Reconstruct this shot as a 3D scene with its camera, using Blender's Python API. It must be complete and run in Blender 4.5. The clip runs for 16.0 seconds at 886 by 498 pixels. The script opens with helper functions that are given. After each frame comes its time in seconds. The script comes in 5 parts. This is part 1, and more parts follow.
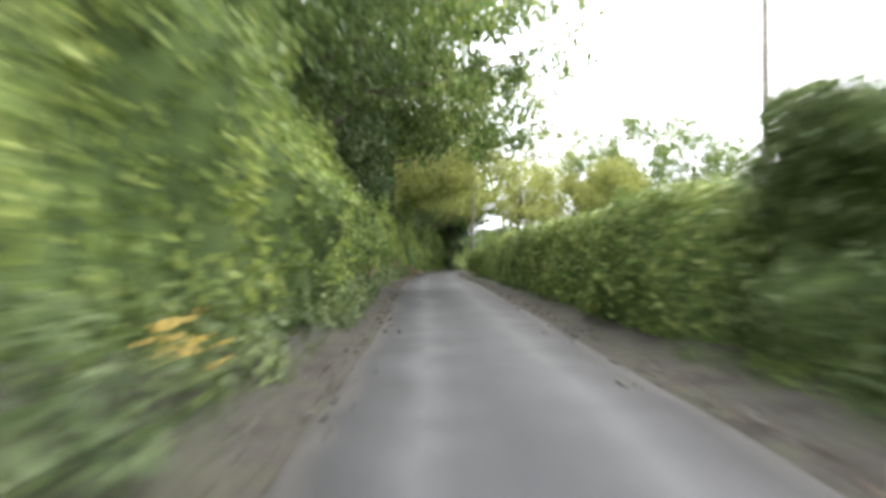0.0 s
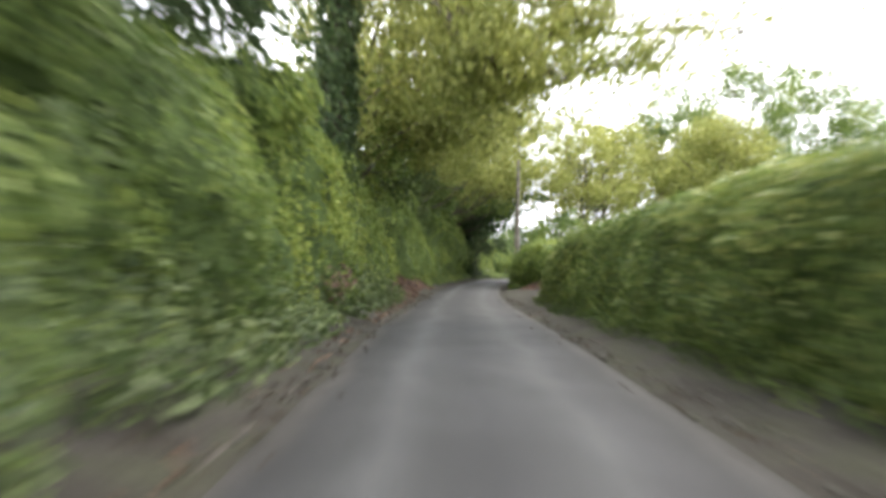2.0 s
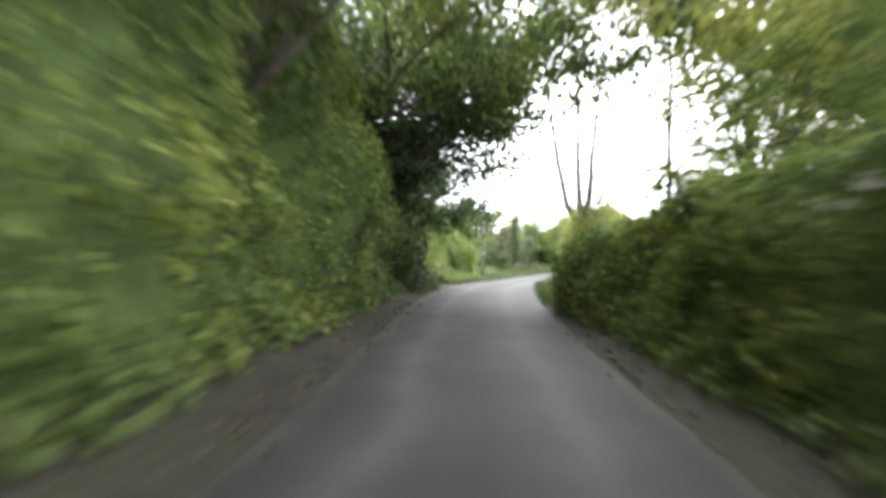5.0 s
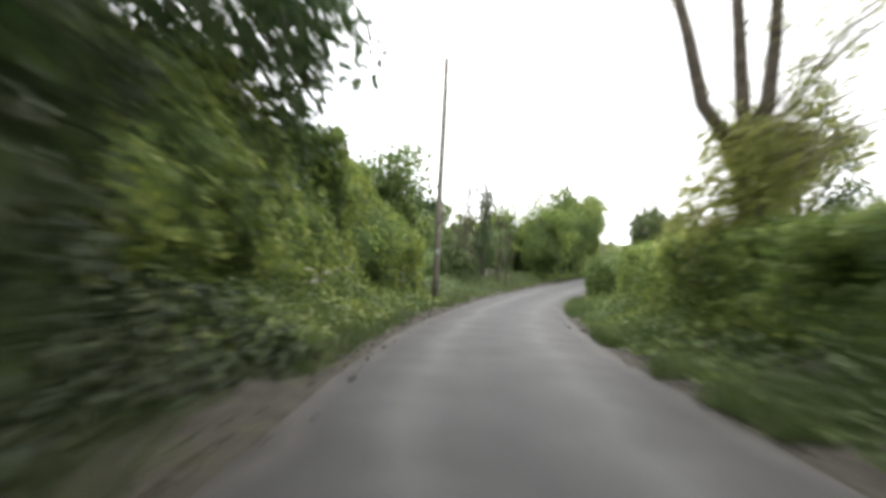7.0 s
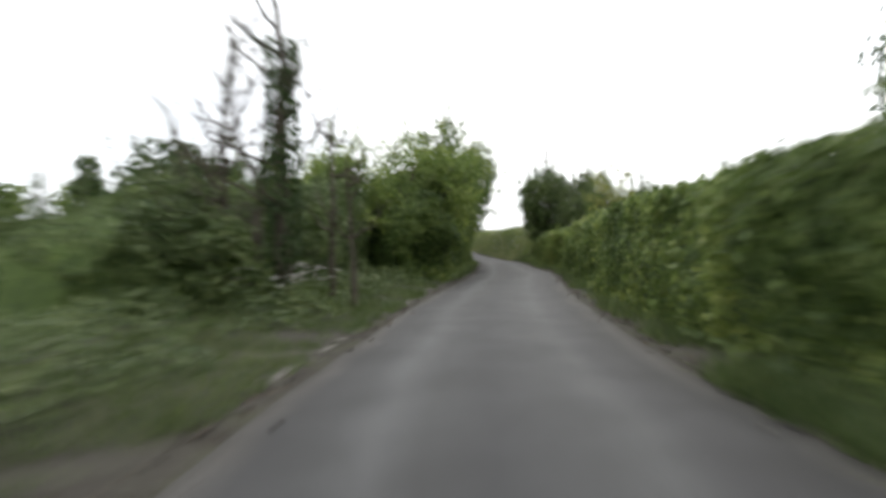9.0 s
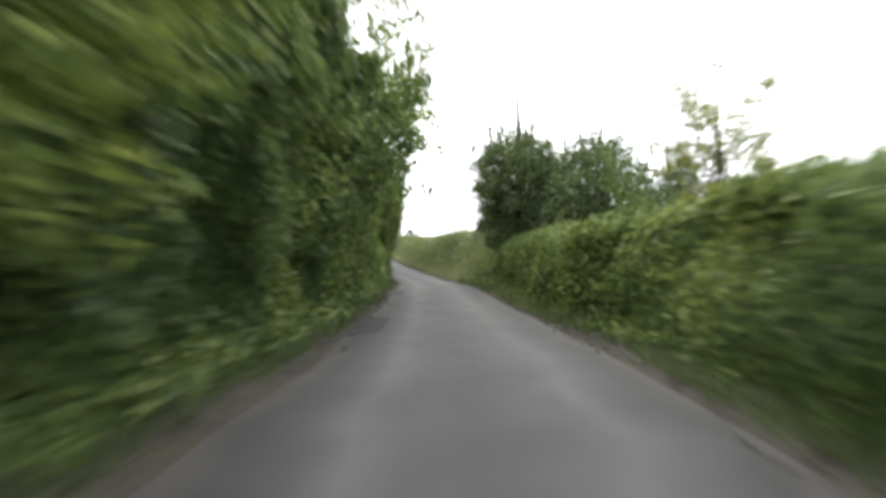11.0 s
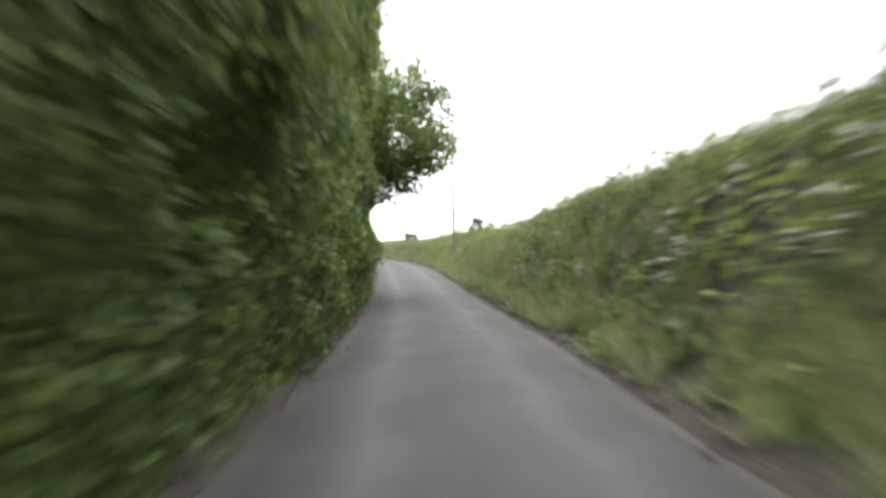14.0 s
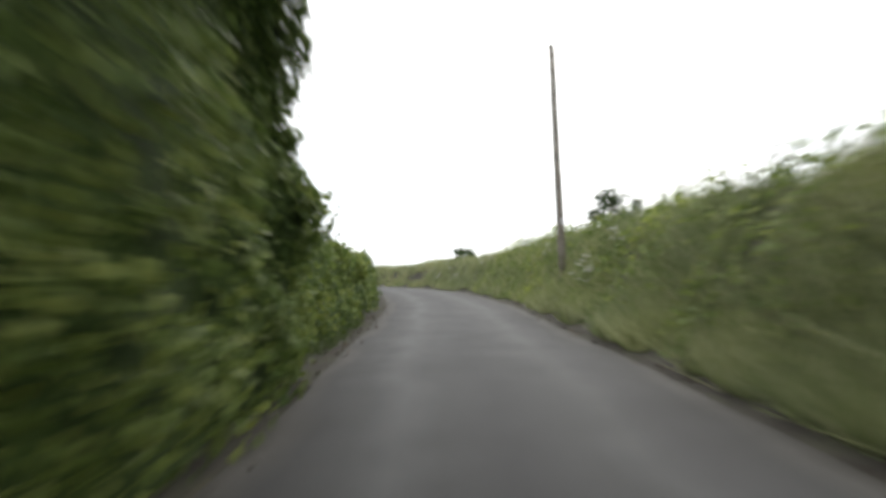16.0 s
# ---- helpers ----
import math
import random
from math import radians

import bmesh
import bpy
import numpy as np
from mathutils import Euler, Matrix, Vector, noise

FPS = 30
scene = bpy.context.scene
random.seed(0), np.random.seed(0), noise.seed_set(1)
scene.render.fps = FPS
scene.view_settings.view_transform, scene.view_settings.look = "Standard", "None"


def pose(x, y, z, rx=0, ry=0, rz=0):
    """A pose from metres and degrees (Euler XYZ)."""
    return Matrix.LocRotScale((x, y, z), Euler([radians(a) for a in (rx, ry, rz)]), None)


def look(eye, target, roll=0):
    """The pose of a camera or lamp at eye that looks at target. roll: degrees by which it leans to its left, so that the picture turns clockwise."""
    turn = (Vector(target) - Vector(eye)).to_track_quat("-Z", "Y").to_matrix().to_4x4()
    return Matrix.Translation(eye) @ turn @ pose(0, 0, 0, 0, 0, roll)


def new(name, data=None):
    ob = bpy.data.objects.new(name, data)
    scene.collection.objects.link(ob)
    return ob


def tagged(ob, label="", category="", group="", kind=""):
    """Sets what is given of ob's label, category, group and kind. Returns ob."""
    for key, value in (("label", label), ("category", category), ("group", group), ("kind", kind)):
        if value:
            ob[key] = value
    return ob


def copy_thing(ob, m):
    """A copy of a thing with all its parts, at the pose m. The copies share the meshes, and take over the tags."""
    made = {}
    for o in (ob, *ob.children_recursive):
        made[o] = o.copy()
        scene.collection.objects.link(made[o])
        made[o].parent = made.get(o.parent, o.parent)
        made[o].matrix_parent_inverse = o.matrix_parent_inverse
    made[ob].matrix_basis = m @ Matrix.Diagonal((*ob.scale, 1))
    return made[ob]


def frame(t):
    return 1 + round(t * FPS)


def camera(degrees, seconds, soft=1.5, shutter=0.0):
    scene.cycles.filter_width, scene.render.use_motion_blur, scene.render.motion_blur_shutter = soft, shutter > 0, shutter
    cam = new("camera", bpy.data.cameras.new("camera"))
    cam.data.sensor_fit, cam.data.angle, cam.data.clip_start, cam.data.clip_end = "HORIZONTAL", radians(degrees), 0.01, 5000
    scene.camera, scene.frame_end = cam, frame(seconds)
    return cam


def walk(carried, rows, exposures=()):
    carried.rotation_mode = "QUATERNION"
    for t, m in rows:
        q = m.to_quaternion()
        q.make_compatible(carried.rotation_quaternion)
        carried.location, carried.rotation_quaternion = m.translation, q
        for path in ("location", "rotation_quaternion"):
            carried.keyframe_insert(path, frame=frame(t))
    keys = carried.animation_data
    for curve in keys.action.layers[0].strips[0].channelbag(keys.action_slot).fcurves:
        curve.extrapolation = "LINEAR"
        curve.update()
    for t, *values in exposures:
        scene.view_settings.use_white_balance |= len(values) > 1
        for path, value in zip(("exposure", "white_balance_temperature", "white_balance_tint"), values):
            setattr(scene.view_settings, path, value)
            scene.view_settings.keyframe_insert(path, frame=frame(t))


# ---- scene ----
cam = camera(70.0, 16.0, soft=3.8, shutter=0.9)
PATH = [
    (0.0, pose(-0.000, -0.000, 1.250, 91.25, -0.17, 0.02)),
    (0.5, pose(-0.004, 6.021, 1.277, 91.60, 0.55, -0.04)),
    (1.0, pose(-0.038, 12.036, 1.334, 92.75, -0.35, 0.14)),
    (1.5, pose(-0.173, 18.028, 1.443, 92.21, -0.99, 1.35)),
    (2.0, pose(-0.355, 24.035, 1.535, 91.47, -0.76, 1.65)),
    (2.5, pose(-0.426, 30.078, 1.565, 92.78, 0.41, 1.58)),
    (3.0, pose(-0.553, 36.155, 1.561, 91.31, 0.39, 0.73)),
    (3.5, pose(-0.538, 42.183, 1.526, 90.15, -1.45, -0.43)),
    (4.0, pose(-0.497, 48.183, 1.500, 91.43, -1.67, -1.85)),
    (4.5, pose(-0.235, 54.198, 1.544, 90.67, -1.93, -3.12)),
    (6.8, pose(2.624, 81.534, 1.508, 91.44, -2.10, -8.98)),
    (7.0, pose(3.007, 83.935, 1.496, 91.33, -2.88, -9.46)),
    (7.5, pose(4.135, 90.048, 1.420, 90.16, -1.40, -11.53)),
    (8.0, pose(5.571, 96.206, 1.313, 91.16, -0.06, -14.88)),
    (8.5, pose(7.374, 102.308, 1.262, 91.20, 0.76, -18.99)),
    (9.0, pose(9.634, 108.179, 1.149, 91.54, 1.88, -22.99)),
    (9.2, pose(10.632, 110.473, 1.122, 91.60, 2.50, -24.62)),
    (11.3, pose(23.472, 133.449, 1.827, 92.47, -1.02, -29.37)),
    (11.5, pose(24.731, 135.705, 1.856, 92.11, -1.42, -29.76)),
    (12.0, pose(27.870, 141.497, 1.942, 92.63, -0.76, -28.88)),
    (12.5, pose(30.863, 147.316, 2.083, 93.33, 0.29, -27.65)),
    (13.0, pose(33.785, 153.170, 2.328, 93.04, 0.37, -26.05)),
    (13.5, pose(36.528, 158.939, 2.560, 93.39, -1.06, -23.74)),
    (14.0, pose(38.940, 164.786, 2.706, 93.86, 0.99, -21.44)),
    (14.5, pose(41.108, 170.610, 2.851, 94.99, 1.47, -20.03)),
    (15.0, pose(43.107, 176.397, 3.071, 96.32, -0.20, -18.90)),
    (15.5, pose(45.002, 182.091, 3.359, 96.53, 1.57, -17.36)),
    (16.0, pose(46.635, 187.819, 3.728, 96.92, 1.59, -16.53)),
]
EXPOSURES = [(0.0, 1.50, 6250, 12), (1.0, 1.42, 6250, 12), (2.0, 1.48, 6350, 13), (2.5, 1.70, 6300, 13), (3.0, 1.85, 6200, 13), (3.5, 1.90, 6000, 14), (4.5, 1.90, 6150, 13), (7.0, 0.75, 6450, 11), (8.0, 0.50, 6400, 11), (8.5, 0.35, 6400, 11), (9.0, -0.10, 6400, 10),
             (11.5, 0.65, 6350, 11), (12.5, 0.70, 6300, 11), (13.0, 0.90, 6300, 11), (13.7, 0.75, 6350, 11), (14.5, 0.55, 6400, 11), (15.0, 0.45, 6400, 11), (16.0, -0.05, 6450, 10)]
walk(cam, PATH, EXPOSURES)

# ---- sky and sun: a bright overcast afternoon ----
world = bpy.data.worlds.new("overcast_sky")
scene.world = world
world.use_nodes = True
wn, wl = world.node_tree.nodes, world.node_tree.links
wn.clear()
sky = wn.new("ShaderNodeTexSky")
sky.sky_type, sky.sun_disc = "NISHITA", False
sky.sun_elevation, sky.sun_rotation = radians(48), radians(35)
sky.dust_density = 5.0
cloud = wn.new("ShaderNodeTexNoise")
cloud.inputs["Scale"].default_value, cloud.inputs["Detail"].default_value = 2.2, 5.0
ramp = wn.new("ShaderNodeValToRGB")
ramp.color_ramp.elements[0].position, ramp.color_ramp.elements[0].color = 0.32, (11.0, 11.4, 11.9, 1)
ramp.color_ramp.elements[1].position, ramp.color_ramp.elements[1].color = 0.62, (16.5, 16.5, 16.3, 1)
mix = wn.new("ShaderNodeMix")
mix.data_type = "RGBA"
mix.inputs[0].default_value = 0.85
back = wn.new("ShaderNodeBackground")
back.inputs["Strength"].default_value = 0.135
wout = wn.new("ShaderNodeOutputWorld")
wl.new(cloud.outputs["Fac"], ramp.inputs["Fac"])
wl.new(sky.outputs["Color"], mix.inputs[6])
wl.new(ramp.outputs["Color"], mix.inputs[7])
wl.new(mix.outputs[2], back.inputs["Color"])
wl.new(back.outputs["Background"], wout.inputs["Surface"])

sun = new("sun", bpy.data.lights.new("sun", "SUN"))
sun.data.energy, sun.data.angle, sun.data.color = 1.3, radians(24), (1.0, 0.95, 0.86)
sun.matrix_world = look((30, 40, 60), (0, 0, 0))


# ---- materials ----
def nodes_of(name):
    m = bpy.data.materials.new(name)
    m.use_nodes = True
    nt = m.node_tree
    return m, nt.nodes, nt.links, nt.nodes["Principled BSDF"], nt.nodes["Material Output"]


def set_ramp(node, stops):
    els = node.color_ramp.elements
    while len(els) < len(stops):
        els.new(0.5)
    for e, (p, c) in zip(els, stops):
        e.position, e.color = p, (*c, 1)


def leaf_material(name, stops, patch, translucent=0.35, rough=0.55, patch_scale=0.35):
    """Leaves: one tone a leaf, drifting over a metre or two, and some light let through."""
    m, n, l, p, out = nodes_of(name)
    stops = [(k, tuple(0.83 * v + 0.17 * sum(c) / 3 * w for v, w in zip(c, (1.25, 1.0, 1.25)))) for k, c in stops]
    geo = n.new("ShaderNodeNewGeometry")
    r = n.new("ShaderNodeValToRGB")
    set_ramp(r, stops)
    tex = n.new("ShaderNodeTexCoord")
    noi = n.new("ShaderNodeTexNoise")
    noi.inputs["Scale"].default_value, noi.inputs["Detail"].default_value = patch_scale, 3.0
    pr = n.new("ShaderNodeValToRGB")
    set_ramp(pr, patch)
    mul = n.new("ShaderNodeMix")
    mul.data_type, mul.blend_type = "RGBA", "MULTIPLY"
    mul.inputs[0].default_value = 1.0
    l.new(geo.outputs["Random Per Island"], r.inputs["Fac"])
    l.new(tex.outputs["Object"], noi.inputs["Vector"])
    l.new(noi.outputs["Fac"], pr.inputs["Fac"])
    l.new(r.outputs["Color"], mul.inputs[6])
    l.new(pr.outputs["Color"], mul.inputs[7])
    l.new(mul.outputs[2], p.inputs["Base Color"])
    p.inputs["Roughness"].default_value = rough
    p.inputs["Specular IOR Level"].default_value = 0.28
    tr = n.new("ShaderNodeBsdfTranslucent")
    l.new(mul.outputs[2], tr.inputs["Color"])
    ms = n.new("ShaderNodeMixShader")
    ms.inputs[0].default_value = translucent
    l.new(p.outputs[0], ms.inputs[1])
    l.new(tr.outputs[0], ms.inputs[2])
    l.new(ms.outputs[0], out.inputs["Surface"])
    return m


def rough_material(name, stops, scale, detail=6.0, rough=0.9, bump=0.4, second=None, bump_scale=None):
    """Earth, bark, stone: noise in two sizes for the colour and a bump."""
    m, n, l, p, out = nodes_of(name)
    tex = n.new("ShaderNodeTexCoord")
    a = n.new("ShaderNodeTexNoise")
    a.inputs["Scale"].default_value, a.inputs["Detail"].default_value = scale, detail
    r = n.new("ShaderNodeValToRGB")
    set_ramp(r, stops)
    l.new(tex.outputs["Object"], a.inputs["Vector"])
    l.new(a.outputs["Fac"], r.inputs["Fac"])
    col = r.outputs["Color"]
    if second:
        b = n.new("ShaderNodeTexNoise")
        b.inputs["Scale"].default_value, b.inputs["Detail"].default_value = second[0], 4.0
        br = n.new("ShaderNodeValToRGB")
        set_ramp(br, second[1])
        mul = n.new("ShaderNodeMix")
        mul.data_type, mul.blend_type = "RGBA", "MULTIPLY"
        mul.inputs[0].default_value = 1.0
        l.new(tex.outputs["Object"], b.inputs["Vector"])
        l.new(b.outputs["Fac"], br.inputs["Fac"])
        l.new(col, mul.inputs[6])
        l.new(br.outputs["Color"], mul.inputs[7])
        col = mul.outputs[2]
    l.new(col, p.inputs["Base Color"])
    p.inputs["Roughness"].default_value = rough
    p.inputs["Specular IOR Level"].default_value = 0.15 if rough > 0.6 else 0.5
    c = n.new("ShaderNodeTexNoise")
    c.inputs["Scale"].default_value, c.inputs["Detail"].default_value = bump_scale or scale * 6, 5.0
    bu = n.new("ShaderNodeBump")
    bu.inputs["Strength"].default_value, bu.inputs["Distance"].default_value = bump, 0.03
    l.new(tex.outputs["Object"], c.inputs["Vector"])
    l.new(c.outputs["Fac"], bu.inputs["Height"])
    l.new(bu.outputs["Normal"], p.inputs["Normal"])
    return m


def road_material():
    """Worn asphalt: pale wheel tracks along the lane, dark fine stones, mud towards the edges."""
    m, n, l, p, out = nodes_of("worn_asphalt")
    uv = n.new("ShaderNodeUVMap")
    uv.uv_map = "lane"
    sep = n.new("ShaderNodeSeparateXYZ")
    l.new(uv.outputs["UV"], sep.inputs["Vector"])
    tex = n.new("ShaderNodeTexCoord")
    wob = n.new("ShaderNodeTexNoise")
    wob.inputs["Scale"].default_value, wob.inputs["Detail"].default_value = 0.5, 3.0
    l.new(tex.outputs["Object"], wob.inputs["Vector"])
    add = n.new("ShaderNodeMath")
    add.operation = "MULTIPLY_ADD"
    add.inputs[1].default_value, add.inputs[2].default_value = 0.16, -0.08
    l.new(wob.outputs["Fac"], add.inputs[0])
    across = n.new("ShaderNodeMath")
    across.operation = "ADD"
    l.new(sep.outputs["X"], across.inputs[0])
    l.new(add.outputs[0], across.inputs[1])
    tracks = n.new("ShaderNodeValToRGB")
    set_ramp(tracks, [(0.0, (0.019, 0.017, 0.014)), (0.035, (0.034, 0.032, 0.027)), (0.075, (0.057, 0.054, 0.050)), (0.13, (0.036, 0.036, 0.037)), (0.22, (0.046, 0.047, 0.048)), (0.29, (0.074, 0.075, 0.077)), (0.37, (0.046, 0.047, 0.048)), (0.48, (0.036, 0.037, 0.039)),
                      (0.62, (0.051, 0.052, 0.053)), (0.69, (0.069, 0.070, 0.071)), (0.76, (0.048, 0.048, 0.050)), (0.87, (0.034, 0.034, 0.034)), (0.925, (0.055, 0.053, 0.049)), (0.965, (0.032, 0.029, 0.025)), (1.0, (0.019, 0.017, 0.014))])
    l.new(across.outputs[0], tracks.inputs["Fac"])
    fine = n.new("ShaderNodeTexNoise")
    fine.inputs["Scale"].default_value, fine.inputs["Detail"].default_value = 60.0, 4.0
    fr = n.new("ShaderNodeValToRGB")
    set_ramp(fr, [(0.3, (0.72, 0.72, 0.72)), (0.7, (1.25, 1.25, 1.25))])
    l.new(tex.outputs["Object"], fine.inputs["Vector"])
    l.new(fine.outputs["Fac"], fr.inputs["Fac"])
    blot = n.new("ShaderNodeTexNoise")
    blot.inputs["Scale"].default_value, blot.inputs["Detail"].default_value = 0.9, 5.0
    brr = n.new("ShaderNodeValToRGB")
    set_ramp(brr, [(0.35, (0.84, 0.84, 0.84)), (0.6, (1.1, 1.1, 1.1))])
    l.new(tex.outputs["Object"], blot.inputs["Vector"])
    l.new(blot.outputs["Fac"], brr.inputs["Fac"])
    m1 = n.new("ShaderNodeMix")
    m1.data_type, m1.blend_type = "RGBA", "MULTIPLY"
    m1.inputs[0].default_value = 1.0
    l.new(tracks.outputs["Color"], m1.inputs[6])
    l.new(fr.outputs["Color"], m1.inputs[7])
    m2 = n.new("ShaderNodeMix")
    m2.data_type, m2.blend_type = "RGBA", "MULTIPLY"
    m2.inputs[0].default_value = 1.0
    l.new(m1.outputs[2], m2.inputs[6])
    l.new(brr.outputs["Color"], m2.inputs[7])
    l.new(m2.outputs[2], p.inputs["Base Color"])
    p.inputs["Roughness"].default_value = 0.75
    p.inputs["Specular IOR Level"].default_value = 0.25
    bu = n.new("ShaderNodeBump")
    bu.inputs["Strength"].default_value, bu.inputs["Distance"].default_value = 0.5, 0.01
    l.new(fine.outputs["Fac"], bu.inputs["Height"])
    l.new(bu.outputs["Normal"], p.inputs["Normal"])
    return m


WHITE = [(0.3, (0.7, 0.75, 0.7)), (0.7, (1.2, 1.15, 1.0))]
BLOTCH = [(0.34, (0.42, 0.5, 0.5)), (0.5, (0.9, 0.95, 0.9)), (0.68, (1.3, 1.22, 1.0))]
LEAF_BRIGHT = leaf_material("bright_leaves", [(0.0, (0.115, 0.18, 0.024)), (0.5, (0.195, 0.28, 0.038)), (1.0, (0.34, 0.41, 0.065))], BLOTCH, 0.45)
LEAF_MID = leaf_material("mid_green_leaves", [(0.0, (0.08, 0.135, 0.02)), (0.5, (0.145, 0.215, 0.036)), (1.0, (0.25, 0.315, 0.06))], BLOTCH, 0.4)
LEAF_DARK = leaf_material("dark_leaves", [(0.0, (0.035, 0.07, 0.022)), (0.5, (0.06, 0.11, 0.032)), (1.0, (0.11, 0.165, 0.05))], WHITE, 0.32)
# not a plant of its own: tree shade put into a darker leaf colour
LEAF_SHADED = leaf_material("shade_darkened_leaves", [(0.0, (0.02, 0.04, 0.016)), (0.5, (0.036, 0.064, 0.024)), (1.0, (0.07, 0.10, 0.036))], WHITE, 0.2, 0.75)
LEAF_HAW = leaf_material("hawthorn_leaves", [(0.0, (0.055, 0.10, 0.026)), (0.5, (0.10, 0.155, 0.045)), (1.0, (0.18, 0.24, 0.075))], WHITE, 0.35)
LEAF_LAUREL = leaf_material("glossy_hedge_leaves", [(0.0, (0.10, 0.18, 0.03)), (0.6, (0.185, 0.27, 0.05)), (1.0, (0.36, 0.41, 0.09))], WHITE, 0.36, 0.42)
LEAF_OLIVE = leaf_material("olive_young_leaves", [(0.0, (0.17, 0.20, 0.034)), (0.5, (0.28, 0.32, 0.055)), (1.0, (0.41, 0.43, 0.10))], WHITE, 0.55)
GRASS = leaf_material("grass_blades", [(0.0, (0.05, 0.10, 0.02)), (0.6, (0.095, 0.15, 0.035)), (1.0, (0.19, 0.23, 0.08))], WHITE, 0.35, 0.5)
GRASS_PALE = leaf_material("pale_seeding_grass", [(0.0, (0.16, 0.215, 0.065)), (0.6, (0.27, 0.325, 0.13)), (1.0, (0.43, 0.44, 0.26))], WHITE, 0.35, 0.6)
PETAL = leaf_material("white_petals", [(0.0, (0.62, 0.64, 0.55)), (1.0, (0.82, 0.82, 0.76))], [(0.0, (1, 1, 1)), (1.0, (1, 1, 1))], 0.3, 0.6)
PETAL_YELLOW = leaf_material("yellow_petals", [(0.0, (0.7, 0.42, 0.02)), (1.0, (0.8, 0.55, 0.05))], [(0.0, (1, 1, 1)), (1.0, (1, 1, 1))], 0.3, 0.6)
LITTER = leaf_material("fallen_leaves", [(0.0, (0.085, 0.05, 0.035)), (0.5, (0.15, 0.09, 0.06)), (1.0, (0.26, 0.17, 0.12))], WHITE, 0.1, 0.8)
LITTER_DARK = leaf_material("rotten_leaves", [(0.0, (0.035, 0.026, 0.018)), (0.6, (0.075, 0.055, 0.036)), (1.0, (0.15, 0.11, 0.075))], WHITE, 0.05, 0.85)
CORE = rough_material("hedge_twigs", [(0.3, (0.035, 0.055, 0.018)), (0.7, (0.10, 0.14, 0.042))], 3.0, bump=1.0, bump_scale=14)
# the same twigs with deep inner shade put into the colour
CORE_SHADED = rough_material("shade_darkened_hedge_twigs", [(0.3, (0.014, 0.024, 0.007)), (0.7, (0.052, 0.08, 0.02))], 3.0, bump=1.0, bump_scale=14)
BARK = rough_material("bark", [(0.3, (0.045, 0.037, 0.028)), (0.7, (0.14, 0.12, 0.095))], 5.0, bump=1.0, bump_scale=22)
BARK_PALE = rough_material("pale_bark", [(0.3, (0.12, 0.105, 0.085)), (0.7, (0.27, 0.24, 0.2))], 5.0, bump=0.8, bump_scale=22)
POLE_WOOD = rough_material("weathered_pole_wood", [(0.3, (0.11, 0.095, 0.08)), (0.7, (0.25, 0.225, 0.19))], 4.0, bump=0.5, bump_scale=40)
EARTH = rough_material("verge_earth", [(0.32, (0.028, 0.024, 0.018)), (0.47, (0.05, 0.046, 0.039)), (0.6, (0.05, 0.05, 0.034))], 1.8, bump=0.8,
                       second=(9.0, [(0.3, (0.7, 0.7, 0.7)), (0.7, (1.2, 1.2, 1.2))]))
MEADOW = rough_material("meadow", [(0.3, (0.05, 0.09, 0.022)), (0.7, (0.12, 0.17, 0.045))], 0.25, bump=1.0, bump_scale=8,
                        second=(6.0, [(0.3, (0.65, 0.7, 0.6)), (0.7, (1.25, 1.2, 1.1))]))
RED_EARTH = rough_material("red_earth", [(0.35, (0.035, 0.026, 0.02)), (0.65, (0.12, 0.068, 0.044))], 4.0, bump=1.0)
STONE = rough_material("kerb_stone", [(0.3, (0.08, 0.076, 0.066)), (0.7, (0.16, 0.152, 0.135))], 6.0, bump=0.6)
DIRTY_STONE = rough_material("muddy_edging_stone", [(0.3, (0.045, 0.04, 0.034)), (0.7, (0.105, 0.095, 0.08))], 3.0, bump=0.6)
STEEL = rough_material("grey_steel", [(0.3, (0.25, 0.25, 0.25)), (0.7, (0.4, 0.4, 0.4))], 8.0, rough=0.5, bump=0.1)
ASPHALT = road_material()

# ---- the lane's line ----
LANE = np.array([(0, -40, 0), (0, -15, 0), (0, 0, 0), (-0.04, 12, 0.08), (-0.39, 27, 0.3), (-0.54, 42.2, 0.28), (-0.23, 54.2, 0.29), (1, 68.5, 0.28), (2.8, 82.7, 0.25),
                 (5.57, 96.2, 0.06), (9.63, 108.2, -0.1), (16.8, 122.2, 0.2), (24.1, 134.6, 0.6), (30.86, 147.3, 0.84), (36.53, 158.9, 1.31), (41.1, 170.6, 1.6), (46.64, 187.8, 2.47),
                 (50, 199.4, 3.49), (53.2, 212, 4.71), (54.6, 225, 5.94), (52.5, 239, 7.19), (44, 258, 9.01), (25, 285, 11.54)], float)
fine_pts = []
for i in range(1, len(LANE) - 2):
    p0, p1, p2, p3 = LANE[i - 1:i + 3]
    d1, d2 = np.linalg.norm(p2 - p1), 0
    for u in np.linspace(0, 1, max(2, int(d1 / 0.5)), endpoint=False):
        fine_pts.append(0.5 * (2 * p1 + (p2 - p0) * u + (2 * p0 - 5 * p1 + 4 * p2 - p3) * u * u + (3 * p1 - p0 - 3 * p2 + p3) * u ** 3))
LINE = np.array(fine_pts)
seg = np.hypot(*np.diff(LINE[:, :2], axis=0).T)
STA = np.concatenate([[0], np.cumsum(seg)])
STA -= STA[np.argmin(np.abs(LINE[:, 1]))]
S_MIN, S_MAX = STA[0] + 0.5, STA[-1] - 0.5
TAN = np.gradient(LINE[:, :2], axis=0)
TAN /= np.linalg.norm(TAN, axis=1)[:, None]
EDGE_S = [-15, 4, 24, 36, 48, 62, 90, 103, 115, 145, 161, 169, 186, 205, 300]
